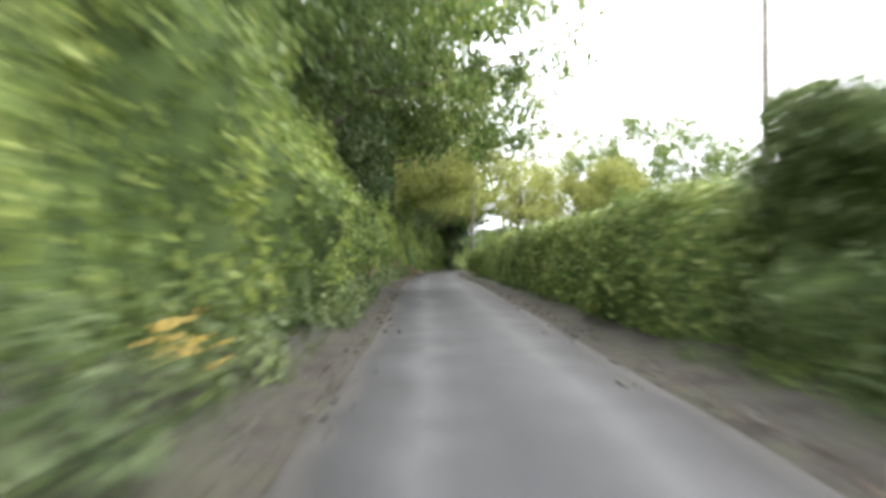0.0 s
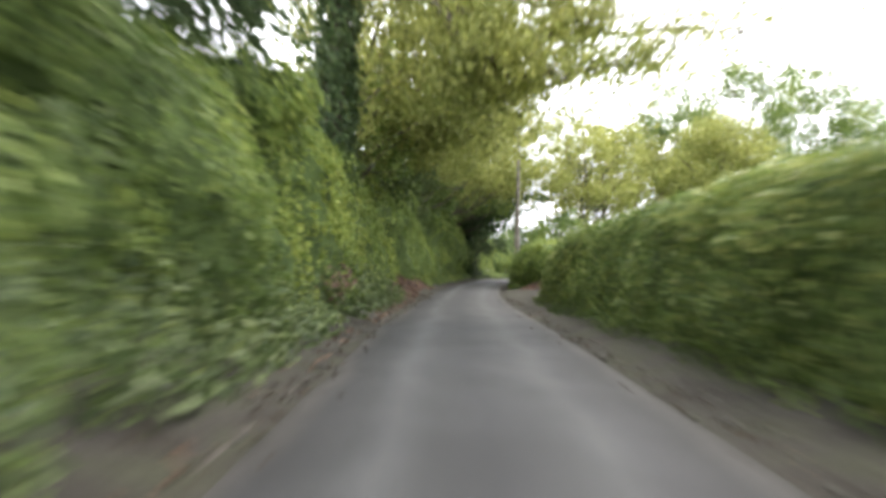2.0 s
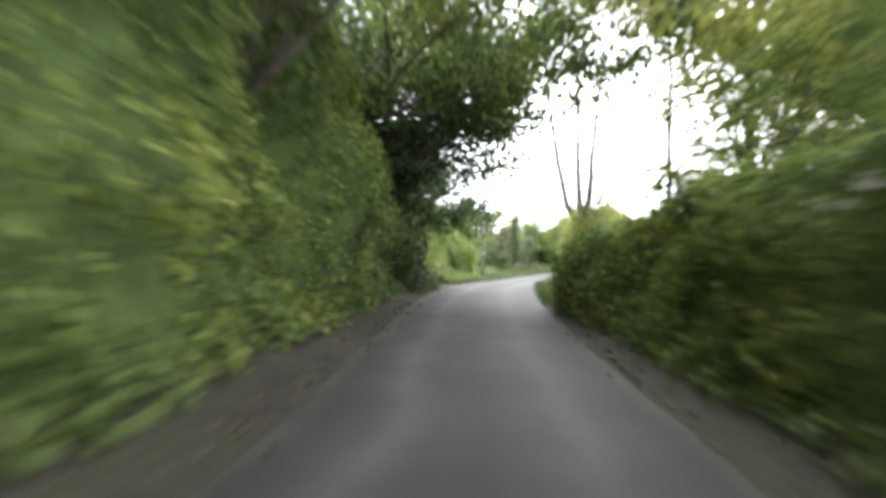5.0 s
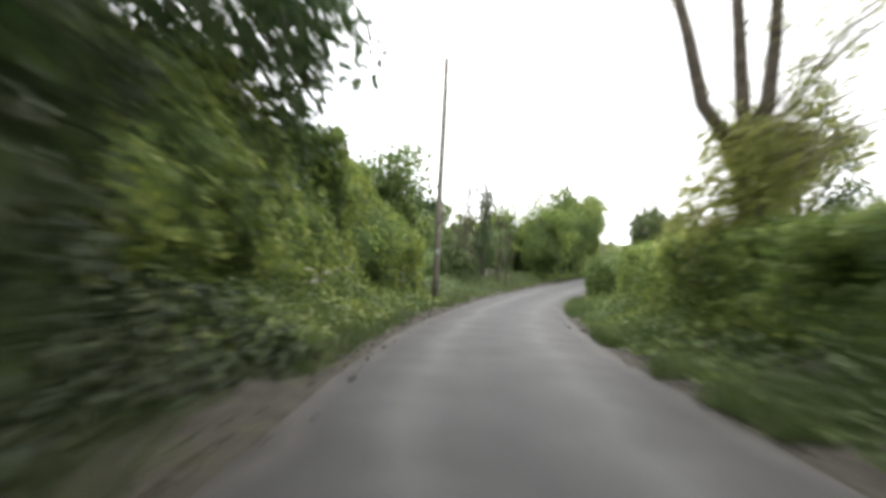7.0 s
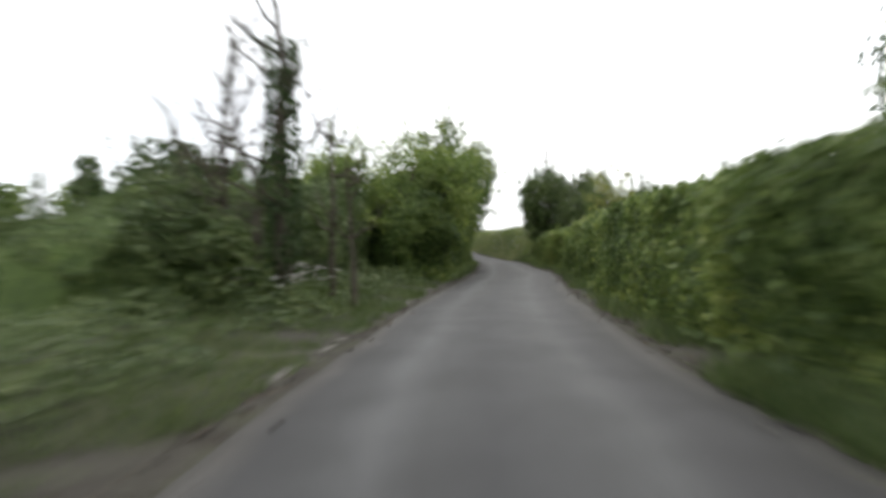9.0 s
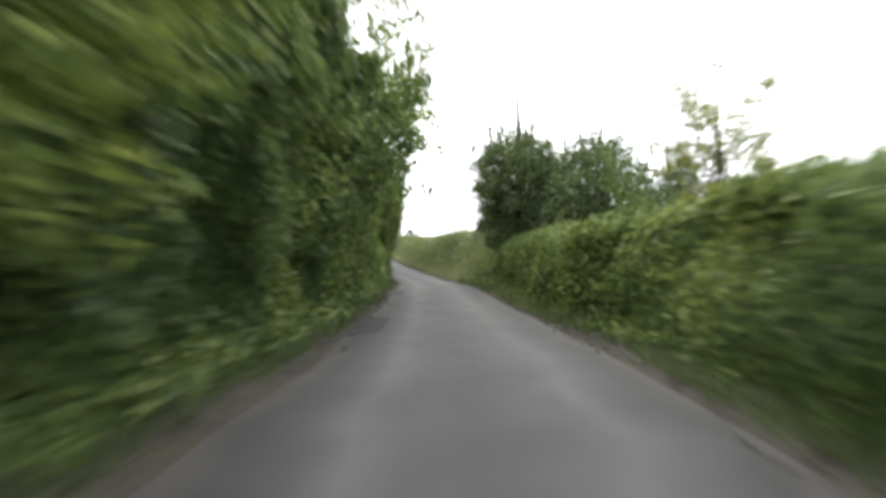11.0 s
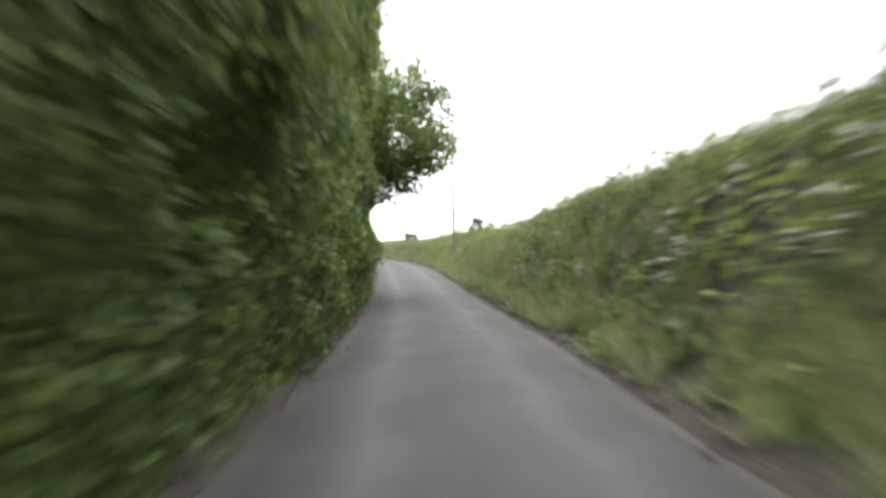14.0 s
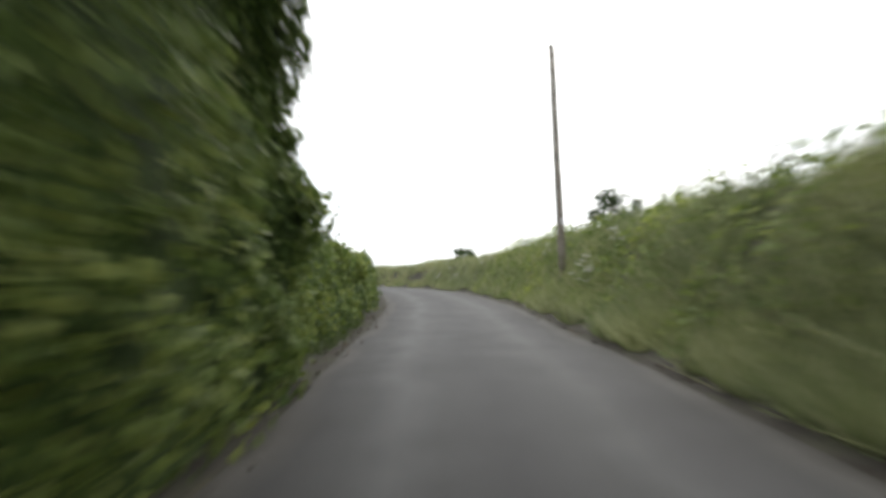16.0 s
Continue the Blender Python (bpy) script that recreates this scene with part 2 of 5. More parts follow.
EDGE_L = [-1.05, -1.05, -1.35, -1.5, -1.2, -1.4, -1.4, -1.5, -1.9, -1.85, -1.9, -1.6, -1.57, -1.7, -1.7]
EDGE_R = [2.25, 2.25, 2.05, 2.05, 1.8, 1.75, 2.8, 2.75, 2.3, 2.3, 2.1, 1.75, 2.4, 2.7, 2.7]


def at(s, l, h=0.0):
    """World places from the station along the lane, the offset to its right and the height over it (arrays or numbers)."""
    s, l, h = np.broadcast_arrays(np.asarray(s, float), np.asarray(l, float), np.asarray(h, float))
    x, y, z = (np.interp(s, STA, LINE[:, k]) for k in range(3))
    tx, ty = np.interp(s, STA, TAN[:, 0]), np.interp(s, STA, TAN[:, 1])
    return np.stack([x + ty * l, y - tx * l, z + h], -1)


def edge(s, side):
    return np.interp(s, EDGE_S, EDGE_L if side < 0 else EDGE_R)


# ---- shaping helpers ----
def vnoise(p, scale, seed=0):
    """Smooth value noise, 0 to 1, at places p (n, 3)."""
    q = np.asarray(p, float) * scale + seed * 17.31
    i = np.floor(q).astype(np.int64)
    f = q - i
    f = f * f * (3 - 2 * f)
    out = np.zeros(len(q))
    for dx in (0, 1):
        for dy in (0, 1):
            for dz in (0, 1):
                h = (i[:, 0] + dx) * 73856093 ^ (i[:, 1] + dy) * 19349663 ^ (i[:, 2] + dz) * 83492791
                h = (h * 2654435761) & 0xFFFFFFFF
                v = ((h >> 8) & 0xFFFF) / 65535.0
                w = (f[:, 0] if dx else 1 - f[:, 0]) * (f[:, 1] if dy else 1 - f[:, 1]) * (f[:, 2] if dz else 1 - f[:, 2])
                out += v * w
    return out


def mesh_object(name, verts, faces, material, parent=None, smooth=False, uv=None):
    """A mesh from arrays of vertices and of equal-sided faces."""
    verts, faces = np.asarray(verts, np.float32), np.asarray(faces, np.int32)
    me = bpy.data.meshes.new(name)
    n, k = faces.shape
    me.vertices.add(len(verts))
    me.vertices.foreach_set("co", verts.ravel())
    me.loops.add(n * k)
    me.loops.foreach_set("vertex_index", faces.ravel())
    me.polygons.add(n)
    me.polygons.foreach_set("loop_start", np.arange(0, n * k, k, dtype=np.int32))
    me.polygons.foreach_set("loop_total", np.full(n, k, np.int32))
    if smooth:
        me.polygons.foreach_set("use_smooth", np.ones(n, bool))
    me.update(calc_edges=True)
    if uv is not None:
        layer = me.uv_layers.new(name="lane")
        layer.data.foreach_set("uv", np.asarray(uv, np.float32)[faces.ravel()].ravel())
    me.materials.append(material)
    ob = new(name, me)
    if parent is not None:
        ob.parent = parent
    return ob


def part(name, bm, material, parent, label=""):
    me = bpy.data.meshes.new(name)
    bm.to_mesh(me)
    bm.free()
    me.materials.append(material)
    ob = new(name, me)
    ob.parent = parent
    if label:
        tagged(ob, label)
    return ob


def thing(name, where, label, category, group="", kind=""):
    """An Empty at the base of a thing."""
    ob = new(name)
    ob.location = [float(v) for v in where]
    ob.empty_display_size = 0.3
    return tagged(ob, label, category, group, kind)


def grid_faces(nu, nv):
    a = np.arange(nu * nv).reshape(nu, nv)
    return np.stack([a[:-1, :-1], a[1:, :-1], a[1:, 1:], a[:-1, 1:]], -1).reshape(-1, 4)


def leaves(points, out, size, rng, droop=0.25, length=1.5):
    """Folded leaf blades, two triangles each, that look roughly along out."""
    n = len(points)
    d = out + rng.normal(0, 0.55, (n, 3))
    d /= np.linalg.norm(d, axis=1)[:, None] + 1e-9
    a = rng.normal(0, 1, (n, 3))
    a[:, 2] -= droop
    a -= (a * d).sum(1)[:, None] * d
    a /= np.linalg.norm(a, axis=1)[:, None] + 1e-9
    b = np.cross(d, a)
    sz = (size * rng.uniform(0.6, 1.35, n))[:, None]
    base, tip = points - a * sz * length * 0.5, points + a * sz * length * 0.5
    fold = d * sz * 0.16
    v = np.stack([base, points - b * sz * 0.5 + fold, tip - d * sz * 0.1, points + b * sz * 0.5 + fold], 1).reshape(-1, 3)
    k = np.arange(n)[:, None] * 4
    f = np.concatenate([k + [0, 1, 2], k + [0, 2, 3]], 1).reshape(-1, 3)
    return v, f


def join(parts):
    vs, fs, o = [], [], 0
    for v, f in parts:
        vs.append(v)
        fs.append(f + o)
        o += len(v)
    return np.concatenate(vs), np.concatenate(fs)


def tube(points, radii, sides=7):
    """A tapered, closed tube through the points, as triangles."""
    p = np.asarray(points, float)
    r = np.asarray(radii, float)
    t = np.gradient(p, axis=0)
    t /= np.linalg.norm(t, axis=1)[:, None] + 1e-9
    ref = np.where(np.abs(t[:, 2:3]) > 0.9, [[1.0, 0, 0]], [[0, 0, 1.0]])
    u = np.cross(t, ref)
    u /= np.linalg.norm(u, axis=1)[:, None] + 1e-9
    w = np.cross(t, u)
    ang = np.linspace(0, 2 * np.pi, sides, endpoint=False)
    ring = p[:, None] + r[:, None, None] * (u[:, None] * np.cos(ang)[None, :, None] + w[:, None] * np.sin(ang)[None, :, None])
    v = ring.reshape(-1, 3)
    n = len(p)
    a = np.arange(n * sides).reshape(n, sides)
    b = np.roll(a, -1, 1)
    f = np.concatenate([np.stack([a[:-1], b[:-1], b[1:]], -1).reshape(-1, 3), np.stack([a[:-1], b[1:], a[1:]], -1).reshape(-1, 3)])
    v = np.concatenate([v, p[[0, -1]]])
    c0, c1 = n * sides, n * sides + 1
    cap = np.concatenate([np.stack([b[0], a[0], np.full(sides, c0)], -1), np.stack([a[-1], b[-1], np.full(sides, c1)], -1)])
    return v, np.concatenate([f, cap])


# ---- ground ----
def far_axis(lo, hi, step, reach):
    mid = list(np.arange(lo, hi + 0.01, step))
    a, b, d = [], [], step
    x0, x1 = lo, hi
    while x1 < reach:
        d *= 1.35
        x0, x1 = x0 - d, x1 + d
        a.append(x0)
        b.append(x1)
    return np.array(a[::-1] + mid + b)


BANK_S = [-40, 5, 44, 47, 54, 57, 78, 84, 100, 112, 120, 160, 168, 174, 190, 198, 205, 213, 220, 250, 300]
BANK_H = [0.3, 0.3, 0.4, 0.15, 0.15, 0.55, 0.6, 0.9, 0.9, 0.6, 0.4, 0.5, 0.9, 2.9, 3.2, 2.85, 2.45, 2.3, 2.3, 1.4, 0.8]
LBANK_S = [-40, 60, 86, 104, 112, 122, 132, 140, 200, 212, 230, 300]
LBANK_H = [0.9, 0.9, 0.7, 0.45, 0.25, 0.25, 0.3, 0.5, 0.5, 0.4, 0.2, 0.2]


def bank(s, l):
    """Height of the ground over the lane at that offset."""
    er, el = edge(s, 1), edge(s, -1)
    right = np.interp(s, BANK_S, BANK_H)
    left = np.interp(s, LBANK_S, LBANK_H)
    u = np.clip((l - er - 0.35) / 2.6, 0, 1)
    w = np.clip((el - 0.35 - l) / 2.4, 0, 1)
    return right * (u * u * (3 - 2 * u)) + left * (w * w * (3 - 2 * w))


gx, gy = far_axis(-40, 100, 1.5, 2600), far_axis(-40, 290, 1.5, 2600)
X, Y = np.meshgrid(gx, gy, indexing="ij")
flat = np.stack([X.ravel(), Y.ravel()], 1)
GS, GL = np.empty(len(flat)), np.empty(len(flat))
coarse = np.arange(0, len(LINE), 3)
for i in range(0, len(flat), 4000):
    q = flat[i:i + 4000]
    j = coarse[((q[:, None] - LINE[None, coarse, :2]) ** 2).sum(-1).argmin(1)]
    v = q - LINE[j, :2]
    GS[i:i + 4000] = STA[j] + np.clip((v * TAN[j]).sum(1), -1, 1)
    GL[i:i + 4000] = v[:, 0] * TAN[j, 1] - v[:, 1] * TAN[j, 0]
dist = np.hypot(flat[:, 0] - np.interp(GS, STA, LINE[:, 0]), flat[:, 1] - np.interp(GS, STA, LINE[:, 1]))
rise = np.where(GL > 0, np.clip(dist - 6, 0, 40) * 0.02 + np.clip(dist - 80, 0, 500) * 0.02, np.clip(dist - 55, 0, 500) * 0.045)
GZ = np.interp(GS, STA, LINE[:, 2]) + bank(GS, GL) + rise - 0.09 - 0.5 * np.clip(1 - np.abs(GL) / 5.5, 0, 1) * 0.4
p3 = np.stack([flat[:, 0], flat[:, 1], np.zeros(len(flat))], 1)
GZ += (vnoise(p3, 0.5, 3) - 0.5) * 0.12 * np.clip((np.abs(GL) - 4) / 3, 0, 1) + (vnoise(p3, 0.012, 5) - 0.5) * np.clip(dist - 80, 0, 300) * 0.06
tagged(mesh_object("ground", np.stack([flat[:, 0], flat[:, 1], GZ], 1), grid_faces(len(gx), len(gy)), MEADOW, smooth=True), "rough green meadow and fields round the lane", "ground", kind="structure")

# the lane itself, slightly crowned
ss = np.arange(S_MIN, S_MAX, 0.5)
cr = np.linspace(0, 1, 13)
el, er = edge(ss, -1), edge(ss, 1)
wob = (vnoise(np.stack([ss, ss * 0, ss * 0], 1), 0.6, 1) - 0.5) * 0.3
wob2 = (vnoise(np.stack([ss, ss * 0, ss * 0], 1), 0.7, 2) - 0.5) * 0.3
LL = (el + wob - 0.15)[:, None] * (1 - cr) + (er + wob2 + 0.15)[:, None] * cr
SS = np.repeat(ss[:, None], 13, 1)
HH = 0.05 * (1 - (2 * cr - 1) ** 2)[None] - 0.02 + SS * 0
tagged(mesh_object("road", at(SS, LL, HH).reshape(-1, 3), grid_faces(len(ss), 13), ASPHALT, smooth=True,
                   uv=np.stack([np.repeat(cr[None], len(ss), 0).ravel(), SS.ravel() * 0.2], 1)), "narrow worn grey asphalt country lane", "road", kind="structure")


def verge(name, side, label):
    """The earth and grass strip from the lane's edge up the bank."""
    off = np.concatenate([np.linspace(-0.45, 1.2, 9), np.linspace(1.5, 4.5, 11)])
    e = edge(ss, side)
    L = e[:, None] + side * off[None]
    S = np.repeat(ss[:, None], len(off), 1)
    pts = np.stack([S.ravel(), L.ravel(), S.ravel() * 0], 1)
    lump = (vnoise(pts, 1.6, 8) - 0.5) * 0.14 + (vnoise(pts, 5.0, 9) - 0.5) * 0.05
    h = bank(S, L) + np.clip(np.repeat(off[None], len(ss), 0) * 0.12, -0.08, 0.06) + lump.reshape(S.shape) * np.clip(off[None] * 1.5 + 0.1, 0, 1)
    h -= np.clip(off[None] - 4.1, 0, 1) * 1.2
    f = grid_faces(len(ss), len(off))
    tagged(mesh_object(name, at(S, L, h).reshape(-1, 3), f if side > 0 else f[:, ::-1], EARTH, smooth=True), label, "verge", kind="structure")


verge("verge_left", -1, "muddy earth verge with sparse grass beside the lane")
verge("verge_right", 1, "dark earth verge with sparse grass below the hedges")


# ---- hedges and scrub ----
def hedge(name, s0, s1, side, face, foot, height, depth, lean, label, leaf, density=170, size=0.085, seed=1, lump=0.5, category="hedge", core=CORE, top_wave=0.5, deep=1.0):
    """A hedge along the lane. face: offset of its front at the foot; lean: how far its front falls back at the top; height by station."""
    rng = np.random.default_rng(seed)
    root = thing(name, at((s0 + s1) / 2, side * (face + depth / 2), float(bank((s0 + s1) / 2, side * (face + depth / 2)))), label, category)
    org = np.array(root.location)
    hs, hv = zip(*height)

    def surface(s, u):
        """u 0 to 1: foot of the front, up, over the top and down the back to half height."""
        hh = np.interp(s, hs, hv)
        w = vnoise(np.stack([s, s * 0 + seed, s * 0], 1), 0.45, seed) - 0.5
        hh = hh * (1 + top_wave * 0.5 * w)
        ang = np.clip(u / 0.62, 0, 1)
        top = np.clip((u - 0.62) / 0.2, 0, 1)
        dn = np.clip((u - 0.82) / 0.18, 0, 1)
        h = foot + (hh - foot) * (np.sin(ang * np.pi / 2) ** 0.85) * (1 - dn * 0.97)
        off = face + lean * ang ** 1.4 + depth * (top + 0.12 * dn)
        end = np.sqrt(1 - (1 - np.clip(np.minimum(s - s0, s1 - s) / 1.8, 0, 1)) ** 2)
        h = foot + (h - foot) * (0.35 + 0.65 * end)
        mid = face + lean * 0.5 + depth * 0.55
        off = mid + (off - mid) * end
        q = np.stack([s, off, h], 1)
        bump = ((vnoise(q, 0.4, seed + 3) - 0.5) * 1.5 + (vnoise(q, 1.0, seed + 4) - 0.5) * 1.0 + (vnoise(q, 2.6, seed + 5) - 0.5) * 0.45) * (0.3 + 0.7 * end)
        crev = np.clip((vnoise(q + 7.7, 0.95, seed + 6) - 0.56) / 0.2, 0, 1) * np.clip(h / 0.8, 0, 1) * end
        off = off + crev * 0.55 * lump * deep
        off = off - bump * lump * (0.25 + 0.75 * np.clip(h / 2.0, 0, 1))
        h = h + bump * lump * 0.5 * np.clip((u - 0.3) * 2, 0, 1)
        return off, np.maximum(h, 0.02)

    def world(s, off, h):
        return at(s, side * off, h + bank(s, side * off) * 0.85) - org

    cs = np.linspace(s0, s1, max(4, int((s1 - s0) / 0.5)))
    cu = np.linspace(0, 1, 18)
    CS, CU = np.repeat(cs, 18), np.tile(cu, len(cs))
    off, h = surface(CS, CU)
    # inner body; its dark colour stands for shade in the gaps between leaves
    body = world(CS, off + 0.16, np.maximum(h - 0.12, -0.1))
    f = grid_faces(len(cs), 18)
    tagged(mesh_object("inner_growth", body, f if side > 0 else f[:, ::-1], core, root, smooth=True), "dense twigs inside the foliage, toned dark for the shade between leaves", kind="stuff")
    area = (s1 - s0) * (np.mean(hv) * 1.25 + depth)
    n = int(area * density * 0.78)
    s = rng.uniform(s0, s1, n)
    u = rng.uniform(0, 0.84, n)
    off, h = surface(s, u)
    e = 0.02
    off2, h2 = surface(s, np.clip(u + e, 0, 1.05))
    p0 = world(s, off, h)
    tang = world(s, off2, h2) - p0
    along = at(s + 0.3, side * off, h) - at(s - 0.3, side * off, h)
    nor = np.cross(along, tang) * side
    nor /= np.linalg.norm(nor, axis=1)[:, None] + 1e-9
    nor[:, 2] += 0.35
    depthj = rng.normal(0.02, 0.11, n)[:, None]
    v, f = leaves(p0 + nor * depthj, nor, size, rng)
    tagged(mesh_object("foliage", v, f, leaf, root), "dense small leaves of mixed greens", kind="stuff")
    # loose shoots that break the outline
    m = max(8, int((s1 - s0) * 5))
    k = rng.integers(0, n, m)
    parts, twigs = [], []
    for i in k:
        if u[i] < 0.2:
            continue
        d = nor[i] + rng.normal(0, 0.4, 3)
        d[2] += 0.6
        d /= np.linalg.norm(d)
        ln = rng.uniform(0.25, 0.9) * (0.4 + lump)
        line = p0[i] + d * np.linspace(0, ln, 4)[:, None]
        line[:, 2] -= np.linspace(0, 1, 4) ** 2 * ln * 0.25
        twigs.append(tube(line, [0.008, 0.006, 0.005, 0.003], 3))
        q = line[rng.integers(1, 4, 14)] + rng.normal(0, 0.05, (14, 3))
        parts.append(leaves(q, np.tile(d, (14, 1)), size, rng))
    v, f = join(parts)
    tagged(mesh_object("shoot_growth", v, f, leaf, root), kind="stuff")
    v, f = join(twigs)
    tagged(mesh_object("twig_growth", v, f, BARK, root), kind="stuff")
    return root


# ---- trees ----
def tree(name, s, l, height, spread, label, leaf, seed, trunk=0.22, bare=0.3, clumps=60, per=90, size=0.1, stems=1, clump_r=0.75, bark=None, ivy=0.0, cl=None, along=1.0, airy=0.3, category="tree", limbs=0, shoots=0):
    """A tree: tapered trunk, limbs bent out into an uneven crown, and leaf clumps about the ends of the limbs.
    bare: clear part of its height; cl: offset of the crown's middle; airy: share of the crown left open."""
    rng = np.random.default_rng(seed)
    g = float(bank(s, l))
    root = thing(name, at(s, l, g - 0.1), label, category)
    bark = bark or BARK
    right = at(s, 1.0) - at(s, 0.0)
    right[2] = 0
    ahead = np.array([-right[1], right[0], 0.0])
    shift = right * ((l if cl is None else cl) - l)
    mid = shift + [0, 0, height * (1 + bare) / 2]
    rv = height * (1 - bare) / 2
    # where the leaf clumps sit
    n = clumps * 3
    d = rng.normal(0, 1, (n, 3))
    d /= np.linalg.norm(d, axis=1)[:, None]
    bulge = 0.72 + 0.62 * vnoise(d + seed, 1.6, seed) * np.where(d[:, 2] < -0.3, 0.85, 1.0)
    rad = (rng.uniform(0.12, 1, n) ** 0.42) * bulge
    loc = (right[None] * d[:, :1] + ahead[None] * d[:, 1:2] * along) * spread * rad[:, None]
    loc[:, 2] += d[:, 2] * rv * rad
    c = mid + loc
    gap = vnoise(c + seed * 3.7, 0.75 / max(clump_r, 0.3), seed + 2)
    c = c[np.argsort(gap + rng.uniform(0, 0.25, n))[int(n * airy):]]
    c = c[rng.permutation(len(c))[:clumps]]
    c[:, 2] = np.maximum(c[:, 2], 0.3)
    far = np.sort(((c[:, None] - c[None]) ** 2).sum(-1), 1)
    if clumps > 30:
        c = c[np.sqrt(far[:, 3]) < clump_r * 1.7]
    rim = np.linalg.norm((c - mid) / [spread, spread, rv], axis=1) + rng.uniform(-0.25, 0.25, len(c))
    limbs = limbs or max(8, clumps // 9)
    order = np.argsort(-rim)
    c = np.concatenate([c[order[:len(c) // 2]][rng.permutation(len(c) // 2)], c[order[len(c) // 2:]]])
    wood, stem_lines = [], []
    z = np.linspace(0, 1, 9)
    for k in range(stems):
        a = rng.uniform(0, 6.28)
        top = mid * [1, 1, 0] * 0.8 + [0, 0, height * 0.9] + np.array([np.cos(a), np.sin(a), 0]) * spread * (0.45 if stems > 1 else 0.1)
        line = top[None] * np.stack([z ** 1.8, z ** 1.8, z], 1)
        line[1:] += rng.normal(0, 0.01 * height, (8, 3)) * [1, 1, 0.2]
        stem_lines.append(line)
        v, f = tube(line, trunk * (1 - z * 0.9) * (1 + 0.5 * np.exp(-z * 14)), 9)
        mesh_object("trunk", v, f, bark, root, smooth=True)
    for k, e in enumerate(c[:limbs]):
        line = stem_lines[k % stems]
        t = np.clip((e[2] / height) * 0.8 - rng.uniform(0.05, 0.25), 0.12, 0.9)
        o = np.array([np.interp(t, z, line[:, q]) for q in range(3)])
        q = np.linspace(0, 1, 6)[:, None]
        b = o + (e - o) * q
        b[:, 2] += np.sin(q[:, 0] * np.pi) * 0.16 * np.linalg.norm(e - o) * rng.uniform(-0.4, 1)
        b[1:-1] += rng.normal(0, 0.035 * np.linalg.norm(e - o), (4, 3))
        r0 = max(0.02, trunk * (1 - t * 0.85) * 0.38)
        wood.append(tube(b, r0 * (1 - q[:, 0] * 0.85), 5))
        for j in range(2):
            e2 = c[rng.integers(0, len(c))] if len(c) < 40 else c[np.argmin(((c - e) ** 2).sum(1) + rng.uniform(0, 3, len(c)))]
            w = b[3] + (e2 - b[3]) * np.linspace(0, 1, 4)[:, None]
            w[1:-1] += rng.normal(0, 0.05, (2, 3))
            wood.append(tube(w, r0 * 0.35 * np.array([1, 0.7, 0.5, 0.25]), 4))
    v, f = join(wood)
    tagged(mesh_object("branchwork", v, f, bark, root, smooth=True), kind="stuff")
    parts = []
    for e in c:
        m = int(0.7 * per * rng.uniform(0.5, 1.5))
        d = rng.normal(0, 1, (m, 3))
        d /= np.linalg.norm(d, axis=1)[:, None]
        r = clump_r * rng.uniform(0.5, 1.3) * np.array([1.0, 1.0, 0.75])
        p = e + d * r * (rng.uniform(0.15, 1, m) ** 0.55)[:, None]
        out = d * 0.7
        out[:, 2] += 0.5
        parts.append(leaves(p, out, size * 1.15, rng, 0.6))
    if shoots:
        high = c[np.argsort(-(c[:, 2] - mid[2]) / rv - rng.uniform(0, 0.6, len(c)))[:shoots]]
        sprigs = []
        for e in high:
            d = rng.normal(0, 0.22, 3)
            d[2] = 1
            ln = rng.uniform(0.7, 1.6)
            line = e + d * np.linspace(0, ln + clump_r * 0.6, 5)[:, None]
            line[1:] += rng.normal(0, 0.03, (4, 3))
            sprigs.append(tube(line, [0.014, 0.012, 0.009, 0.006, 0.003], 4))
            t = rng.uniform(0.15, 1, 46)
            q = np.stack([np.interp(t, np.linspace(0, 1, 5), line[:, k]) for k in range(3)], 1)
            side_d = rng.normal(0, 1, (46, 3))
            parts.append(leaves(q + side_d * 0.06 * (1.3 - t)[:, None], side_d + [0, 0, 0.6], size * 0.85, rng, -0.5))
        v, f = join(sprigs)
        tagged(mesh_object("shoot_growth", v, f, bark, root), kind="stuff")
    if ivy > 0:
        n = int(ivy * 900)
        t = rng.uniform(0.02, ivy, n)
        b = np.stack([np.interp(t, z, stem_lines[0][:, k]) for k in range(3)], 1)
        a = rng.uniform(0, 6.28, n)
        d = np.stack([np.cos(a), np.sin(a), np.full(n, 0.2)], 1)
        v, f = leaves(b + d * (trunk * (1 - t * 0.7) + 0.05 + rng.exponential(0.1, n))[:, None], d, 0.1, rng, 0.8)
        tagged(mesh_object("ivy", v, f, LEAF_DARK, root), "dark ivy leaves round the trunk", kind="stuff")
    v, f = join(parts)
    tagged(mesh_object("crown", v, f, leaf, root), kind="stuff")
    return root


# left side, from the start
hedge("overgrown_hedge", -14, 31, -1, 2.3, 0.0, [(-14, 5.0), (8, 5.0), (16, 4.2), (24, 3.7), (31, 3.6)], 1.8, 1.5, "overgrown bright green hedge on a bank beside the lane", LEAF_BRIGHT, 270, 0.085, 11, 1.15, deep=1.6)
hedge("overgrown_hedge", 30, 62, -1, 2.5, 0.0, [(30, 3.7), (44, 4.0), (54, 4.5), (62, 5.2)], 1.8, 1.3, "tall overgrown green hedge above a leaf-strewn bank", LEAF_BRIGHT, 270, 0.085, 12, 1.15, deep=1.6)
hedge("overgrown_hedge", 61, 82, -1, 2.3, 0.0, [(61, 6.0), (82, 6.0)], 2.0, 1.4, "shaded hedge of shrubs under trees", LEAF_BRIGHT, 240, 0.088, 13, 1.1, deep=1.6)
